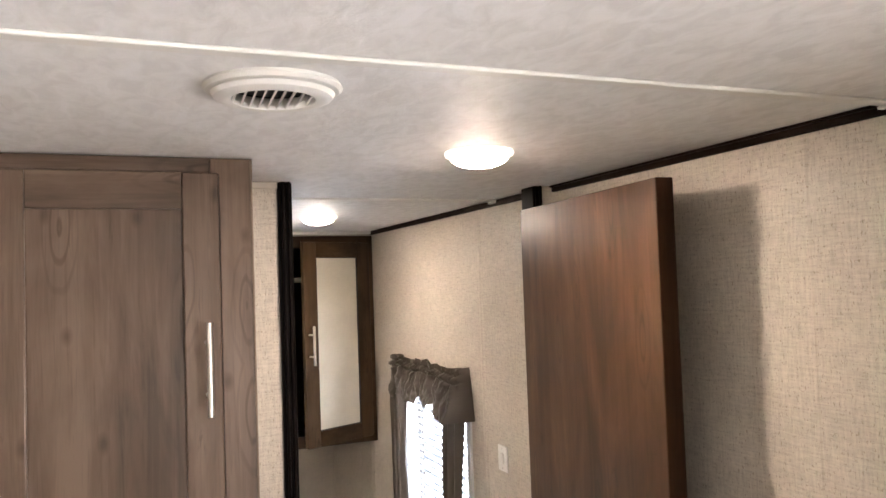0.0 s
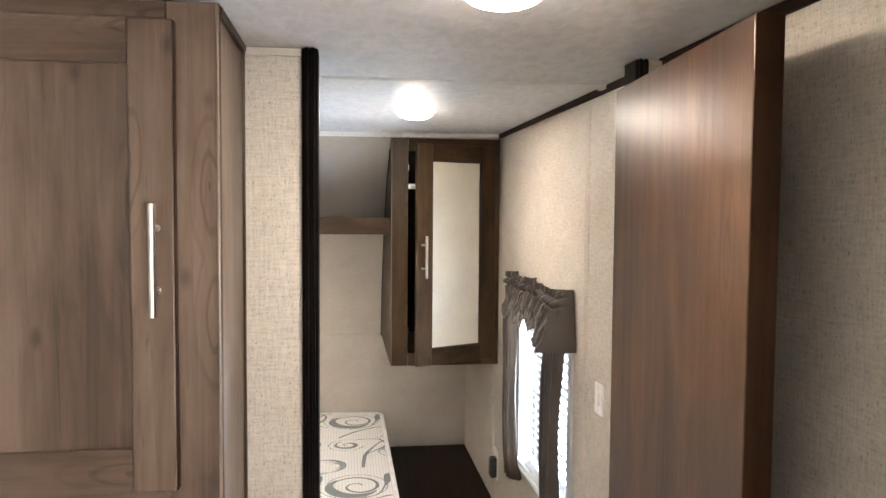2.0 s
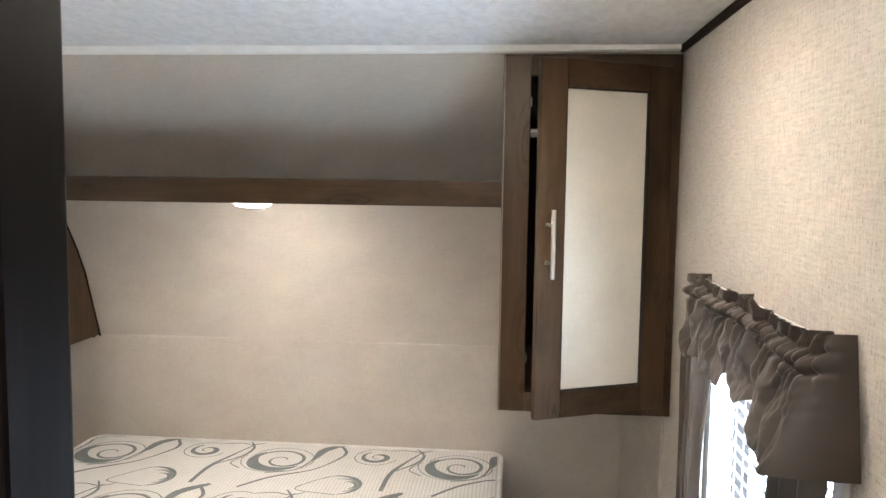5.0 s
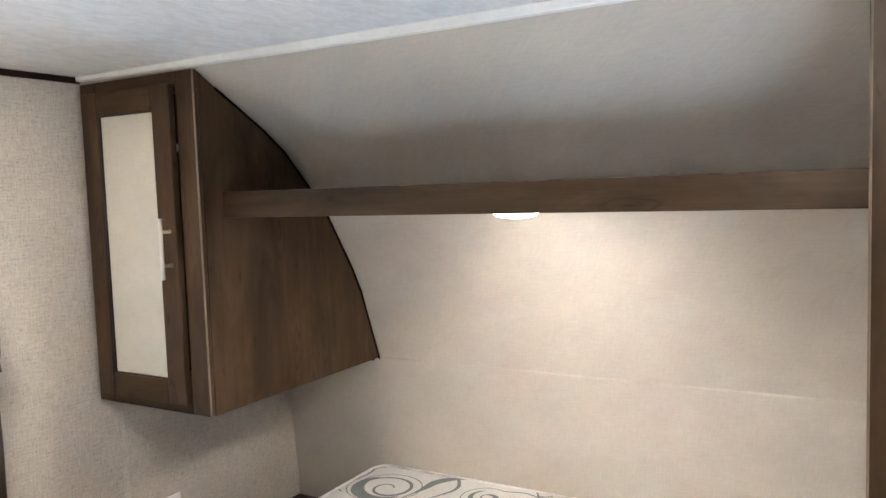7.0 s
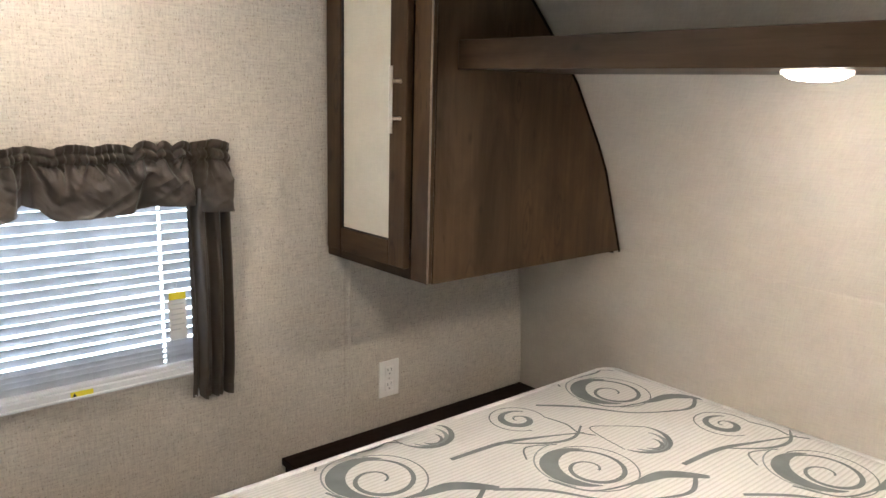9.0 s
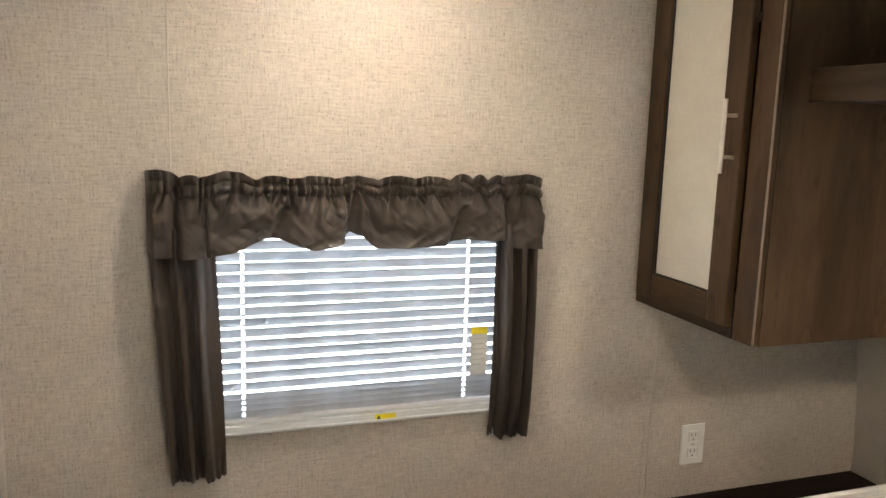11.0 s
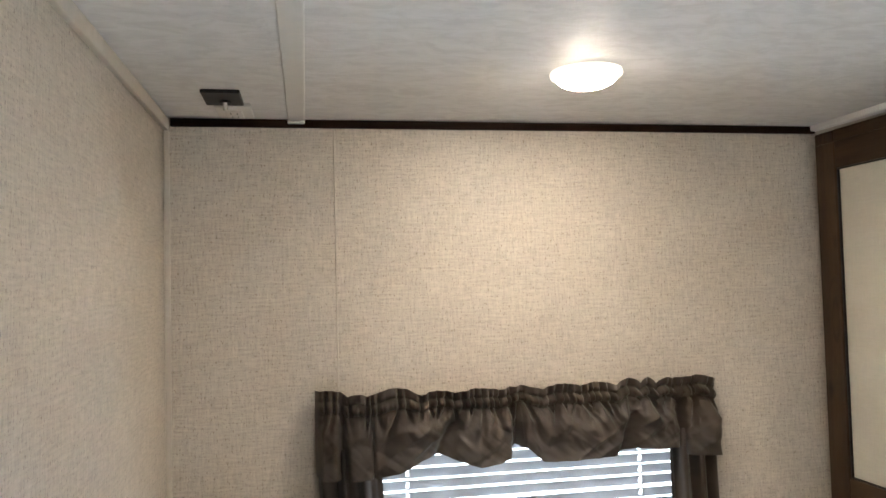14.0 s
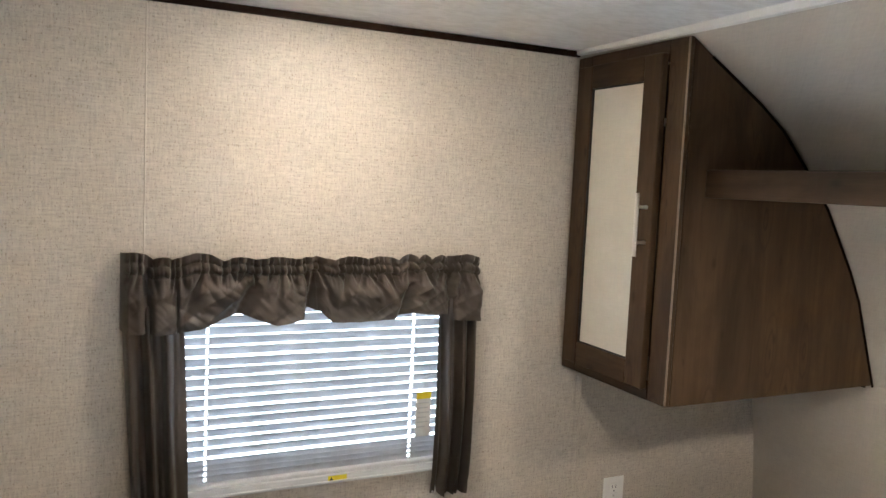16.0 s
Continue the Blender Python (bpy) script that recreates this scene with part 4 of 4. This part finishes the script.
def wardrobe(side, x_in, label, tf=None):
    xw = XL + 0.001 if side < 0 else XR - 0.001
    x0, x1 = min(xw, x_in), max(xw, x_in)
    w = thing("wardrobe", ((x0 + x1) / 2, CY, CB), label, "wardrobe", "bedside wardrobes")
    top = 1.977
    outline = [(CY + 0.017, CB), (CY + 0.017, top - 0.004)] + [(y - 0.004, z - 0.004) for y, z in SIDE if y > CY + 0.03][:-1] + [(2.237, CB)]
    inner = (x_in, x_in + 0.014) if side > 0 else (x_in - 0.014, x_in)
    part("side_panel", slab(outline, "x", *inner), CAB_Z, w)
    # dark edging strip along the curve
    strip = bmesh.new()
    pts = [(y - 0.004, z - 0.004) for y, z in SIDE if y > CY + 0.03]
    e = -0.003 if side > 0 else 0.003
    lo, hi = sorted((x_in + e * 0.1, x_in + e))
    for (a, b_), (c_, d_) in zip(pts, pts[1:]):
        q = Vector((c_ - a, d_ - b_)).normalized()
        nn = Vector((-q.y, q.x)) * -0.006
        slab([(a, b_), (c_, d_), (c_ + nn.x, d_ + nn.y), (a + nn.x, b_ + nn.y)], "x", lo, hi, strip)
    part("edge_strip", strip, POST_TRIM, w, "dark strip along the curved edge")
    part("bottom_panel", box(x0 + 0.015, x1 - 0.015, CY + 0.018, 2.235, CB + 0.001, CB + 0.013), CAB_X, w)
    # same painted highlight down the wardrobe's inner front corner
    part("corner_edge", rod((x_in + side * 0.0012, CY + 0.0012, CB + 0.001), (x_in + side * 0.0012, CY + 0.0012, top - 0.001), 0.0024, None, 10), EDGE_HIGHLIGHT, w, "pale strip painted as a corner highlight", smooth=True)
    sw = 0.066
    for a, b_ in ((x0, x0 + sw), (x1 - sw, x1)):
        part("frame_stile", box(a, b_, CY, CY + 0.0165, CB, top, 0.0035, seg=3), CAB_Z, w)
    for a, b_ in ((CB, CB + 0.050), (top - 0.050, top)):
        part("frame_rail", box(x0 + sw + 0.0004, x1 - sw - 0.0004, CY + 0.0005, CY + 0.016, a, b_, 0.0012), CAB_X, w)
    # dark sheets added inside; their colour stands in for the interior's shade
    back = [(y - 0.010, z - 0.008) for y, z in SIDE if y > CY + 0.03]
    part("back_lining", slab(back + [(y - 0.004, z - 0.003) for y, z in back[::-1]], "x", x0 + 0.016, x1 - 0.016), DARK_INSIDE, w)
    part("lining", slab([(y, z) for y, z in outline], "x", xw - side * 0.004, xw - side * 0.009), DARK_INSIDE, w)
    inn = x_in + (0.015 if side > 0 else -0.015)
    part("lining", slab([(y, z) for y, z in outline], "x", inn, inn + (0.003 if side > 0 else -0.003)), DARK_INSIDE, w)
    a, b_ = x0 + 0.028, x1 - (0.067 if side < 0 else 0.028)
    if side > 0:
        a = x0 + 0.045
    hx = b_ - 0.022 if side < 0 else a + 0.022
    panel_door(w, a, b_, CY - 0.001, 1.122, 1.945, 0.066, 0.062, CAB_Z, CAB_X, INSERT, 0.019, tf, (hx, 1.452, 1.607, 0.030), a + 0.003 if side < 0 else b_ - 0.003)
    part("hanging_rail", rod((x0 + 0.012, CY + 0.11, 1.795), (x1 - 0.012, CY + 0.11, 1.795), 0.011, None, 16), WHITE_PLASTIC, w, "white closet rail", smooth=True)
    for z in (1.225, 1.865):
        part("catch", box(x_in + (0.054 if side > 0 else -0.070), x_in + (0.070 if side > 0 else -0.054), CY + 0.018, CY + 0.034, z - 0.012, z + 0.012, 0.002), STEEL, w, "small door catch")
    return w


wardrobe(-1, -0.728, "walnut wall wardrobe with closed cream-panelled door")
hinge_r = Vector((1.138, CY - 0.004, 0))
wardrobe(1, 0.744, "walnut wall wardrobe with cream-panelled door ajar", Matrix.Translation(hinge_r) @ pose(0, 0, 0, 0, 0, 25.5) @ Matrix.Translation(-hinge_r))

# ---- shelf over the bed head ----
shelf = thing("overhead_shelf", (0.0, 1.75, 1.603), "long brown wooden shelf bridging the two wardrobes", "shelf")
part("front_rail", box(-0.7275, 0.7435, 1.556, 1.574, 1.603, 1.670, 0.002), CAB_X, shelf)
part("board", box(-0.7275, 0.7435, 1.5745, 1.980, 1.606, 1.618), CAB_X, shelf)
sl = dome_lamp("shelf_lamp", 0.052, 0.011, "round frosted dome lamp lit under shelf", LAMP_GLOW_SHELF)
sl.matrix_basis = pose(0.025, 1.735, 1.606)

# ---- bed ----
MX0, MX1, MY0, MY1, MZ0, MZ1 = -0.778, 0.748, 0.412, 2.292, 0.515, 0.702
part("bed_platform", box(-0.74, 0.72, 0.50, 2.29, 0.0, 0.5135, 0.004), BASE_WOOD)
tagged(bpy.data.objects["bed_platform"], "dark espresso bed platform under the mattress", "bed base")
matt = thing("mattress", (0, 1.35, MZ0), "white queen mattress with grey scroll print", "mattress")


def rounded(x0, x1, y0, y1, r, n=8):
    out = []
    for cx, cy, a0 in ((x1 - r, y1 - r, 0), (x0 + r, y1 - r, 90), (x0 + r, y0 + r, 180), (x1 - r, y0 + r, 270)):
        out += [(cx + r * math.cos(radians(a0 + 90 * i / n)), cy + r * math.sin(radians(a0 + 90 * i / n))) for i in range(n + 1)]
    return out


def top_z(x, y):
    e = min(x - MX0, MX1 - x, y - MY0, MY1 - y)
    return MZ1 - 0.012 * max(0.0, 1 - e / 0.05) ** 2 + 0.003 * noise.noise((x * 4, y * 4, 2.0))


part("body", slab(rounded(MX0, MX1, MY0, MY1, 0.055), "z", MZ0, MZ1 - 0.016), TICKING, matt)


def top_fn(u, v):
    x, y = MX0 + 0.002 + (MX1 - MX0 - 0.004) * u, MY0 + 0.002 + (MY1 - MY0 - 0.004) * v
    r = 0.053
    cx, cy = min(max(x, MX0 + 0.002 + r), MX1 - 0.002 - r), min(max(y, MY0 + 0.002 + r), MY1 - 0.002 - r)
    d = math.hypot(x - cx, y - cy)
    if d > r:
        x, y = cx + (x - cx) * r / d, cy + (y - cy) * r / d
    return (x, y, top_z(x, y))


part("top_panel", sheet(top_fn, 70, 80), TICKING, matt, smooth=True, angle=60)


def cord_along(points, r, bm=None, seg=8, closed=True):
    b = bm or bmesh.new()
    n_ = len(points)
    rings = []
    for i, p in enumerate(points):
        a, c_ = Vector(points[i - 1]), Vector(points[(i + 1) % n_])
        t = (c_ - a).normalized()
        side = t.cross(Vector((0, 0, 1))).normalized()
        up = side.cross(t)
        rings.append([b.verts.new(Vector(p) + side * r * math.cos(2 * math.pi * j / seg) + up * r * math.sin(2 * math.pi * j / seg)) for j in range(seg)])
    for i in range(n_ if closed else n_ - 1):
        a, c_ = rings[i], rings[(i + 1) % n_]
        for j in range(seg):
            k_ = (j + 1) % seg
            b.faces.new((a[j], c_[j], c_[k_], a[k_]))
    return b


loop = rounded(MX0 - 0.001, MX1 + 0.001, MY0 - 0.001, MY1 + 0.001, 0.056)
part("piping", cord_along([(x, y, MZ1 - 0.012) for x, y in loop], 0.008), PIPING, matt, "white piped edge", smooth=True, angle=80)
part("piping", cord_along([(x, y, MZ0 + 0.010) for x, y in loop], 0.007), PIPING, matt, "white piped edge", smooth=True, angle=80)


def ribbon(points, widths, bm):
    """A flat printed stroke on the mattress top with varying width."""
    b = bmesh.new()
    last = None
    n_ = len(points)
    for i, (x, y) in enumerate(points):
        a, c_ = Vector(points[max(0, i - 1)]), Vector(points[min(n_ - 1, i + 1)])
        t = (c_ - a).normalized()
        s = Vector((-t.y, t.x)) * widths[i] * 0.42
        pair = []
        for q in (1, -1):
            X = min(max(x + s.x * q, MX0 + 0.012), MX1 - 0.012)
            Y = min(max(y + s.y * q, MY0 + 0.012), MY1 - 0.012)
            pair.append(b.verts.new((X, Y, top_z(X, Y) + 0.0016)))
        if last:
            b.faces.new((last[0], pair[0], pair[1], last[1]))
        last = pair
    merged(bm, b)


def smooth_line(pts, n_=10):
    """Points along a smooth curve through pts."""
    out = []
    q = [pts[0]] + list(pts) + [pts[-1]]
    for i in range(1, len(q) - 2):
        p0, p1, p2, p3 = (Vector(v) for v in q[i - 1:i + 3])
        for t in [j_ / n_ for j_ in range(n_)]:
            out.append(tuple(0.5 * (2 * p1 + (p2 - p0) * t + (2 * p0 - 5 * p1 + 4 * p2 - p3) * t * t + (3 * p1 - p0 - 3 * p2 + p3) * t ** 3)))
    return out + [tuple(pts[-1])]


def scrolls(cx, cy, f, bm, pale):
    """One repeat of the print: an eye-shaped scroll, a leaf on a stem, a small spiral and crossing tendrils."""
    def P(x, y):
        return (cx + f * x, cy + y)

    def coil(ox, oy, r0, r1, a0, a1, width, to, n_=60):
        pts = [P(ox + (r0 + (r1 - r0) * i / n_) * math.cos(radians(a0 + (a1 - a0) * i / n_)), oy + (r0 + (r1 - r0) * i / n_) * math.sin(radians(a0 + (a1 - a0) * i / n_))) for i in range(n_ + 1)]
        ribbon(pts, [width(i / n_) for i in range(n_ + 1)], to)

    def tendril(pts, width, to):
        line = smooth_line([P(*p) for p in pts])
        ribbon(line, [width(i / (len(line) - 1)) for i in range(len(line))], to)

    def swell(a, b, lo, hi):
        return lambda t: lo + (hi - lo) * max(0.0, math.sin(math.pi * min(1.0, max(0.0, (t - a) / (b - a)))))

    # eye: rim, thick crescent and the curl inside
    coil(0, 0, 0.112, 0.110, 165, -40, lambda t: 0.0045, bm)
    coil(0.004, -0.004, 0.098, 0.016, 172, -330, swell(0.0, 0.75, 0.007, 0.015), bm, 90)
    coil(-0.010, 0.0, 0.088, 0.092, 135, 330, swell(0.0, 1.0, 0.004, 0.054), bm)
    coil(-0.022, 0.002, 0.118, 0.116, 170, 300, lambda t: 0.005, pale)
    tendril([(-0.13, 0.03), (-0.165, -0.045), (-0.12, -0.09)], lambda t: 0.006, bm)
    # leaf on its stem, and the loop falling from it
    tendril([(-0.02, -0.125), (0.07, -0.085), (0.107, 0.020), (0.125, 0.113), (0.195, 0.185)], swell(0.45, 1.05, 0.008, 0.040), bm)
    tendril([(0.166, 0.172), (0.206, 0.095), (0.187, 0.020), (0.125, -0.08), (0.01, -0.16), (-0.07, -0.25)], lambda t: 0.011 + 0.003 * math.sin(t * 9), bm)
    # small spiral with its oval rim
    coil(0.320, 0.060, 0.076, 0.074, 60, 345, lambda t: 0.0045, bm)
    coil(0.324, 0.060, 0.056, 0.008, 120, 640, swell(0.0, 0.7, 0.006, 0.026), bm, 80)
    tendril([(0.358, 0.128), (0.42, 0.140), (0.470, 0.128), (0.510, 0.150)], lambda t: 0.007, bm)
    tendril([(0.450, 0.165), (0.484, 0.095), (0.468, 0.020), (0.400, -0.070)], swell(0.1, 0.9, 0.007, 0.013), bm)
    tendril([(0.481, 0.138), (0.430, 0.020), (0.394, -0.085), (0.383, -0.230)], swell(0.2, 1.3, 0.008, 0.018), bm)
    # shell of nested crescents
    for q in range(3):
        coil(0.235 + 0.018 * q, -0.200, 0.078 - 0.024 * q, 0.074 - 0.024 * q, 115, -75, swell(0.0, 1.0, 0.004, 0.020 - 0.004 * q), pale if q == 1 else bm, 30)
    tendril([(0.205, -0.128), (0.150, -0.185), (0.120, -0.250), (0.250, -0.276)], lambda t: 0.005, bm)


dark, light_ = bmesh.new(), bmesh.new()
for r_ in range(5):
    for c_ in range(-2, 3):
        scrolls(-0.62 + 0.615 * c_ + (0.26 if r_ % 2 else 0.0), 2.10 - 0.42 * r_, 1, dark, light_)
for bm, mt, lab in ((dark, SCROLL, "grey printed scrolls and tendrils"), (light_, SCROLL_PALE, "pale grey printed crescents")):
    gone = []
    for q in bm.faces:
        at = q.calc_center_median()
        if q.calc_area() < 2e-7 or not (MX0 + 0.014 < at.x < MX1 - 0.014 and MY0 + 0.014 < at.y < MY1 - 0.014):
            gone.append(q)
    bmesh.ops.delete(bm, geom=gone, context="FACES")
    tagged(part("scroll_print", bm, mt, matt), lab, kind="stuff")


# ---- low dark ledges on both sides of the bed ----
for x0, x1, y0 in ((XL + 0.001, -0.7405, 1.32), (0.7205, XR - 0.001, 1.32)):
    n_ = thing("bedside_ledge", ((x0 + x1) / 2, y0, 0), "dark espresso bedside cabinet with flat top", "nightstand", "bedside cabinets")
    part("top", box(x0, x1, y0, 2.297, 0.495, 0.516, 0.002), BASE_WOOD, n_)
    part("front_panel", box(x0, x1, y0 + 0.012, y0 + 0.028, 0.0, 0.4945), BASE_WOOD, n_)
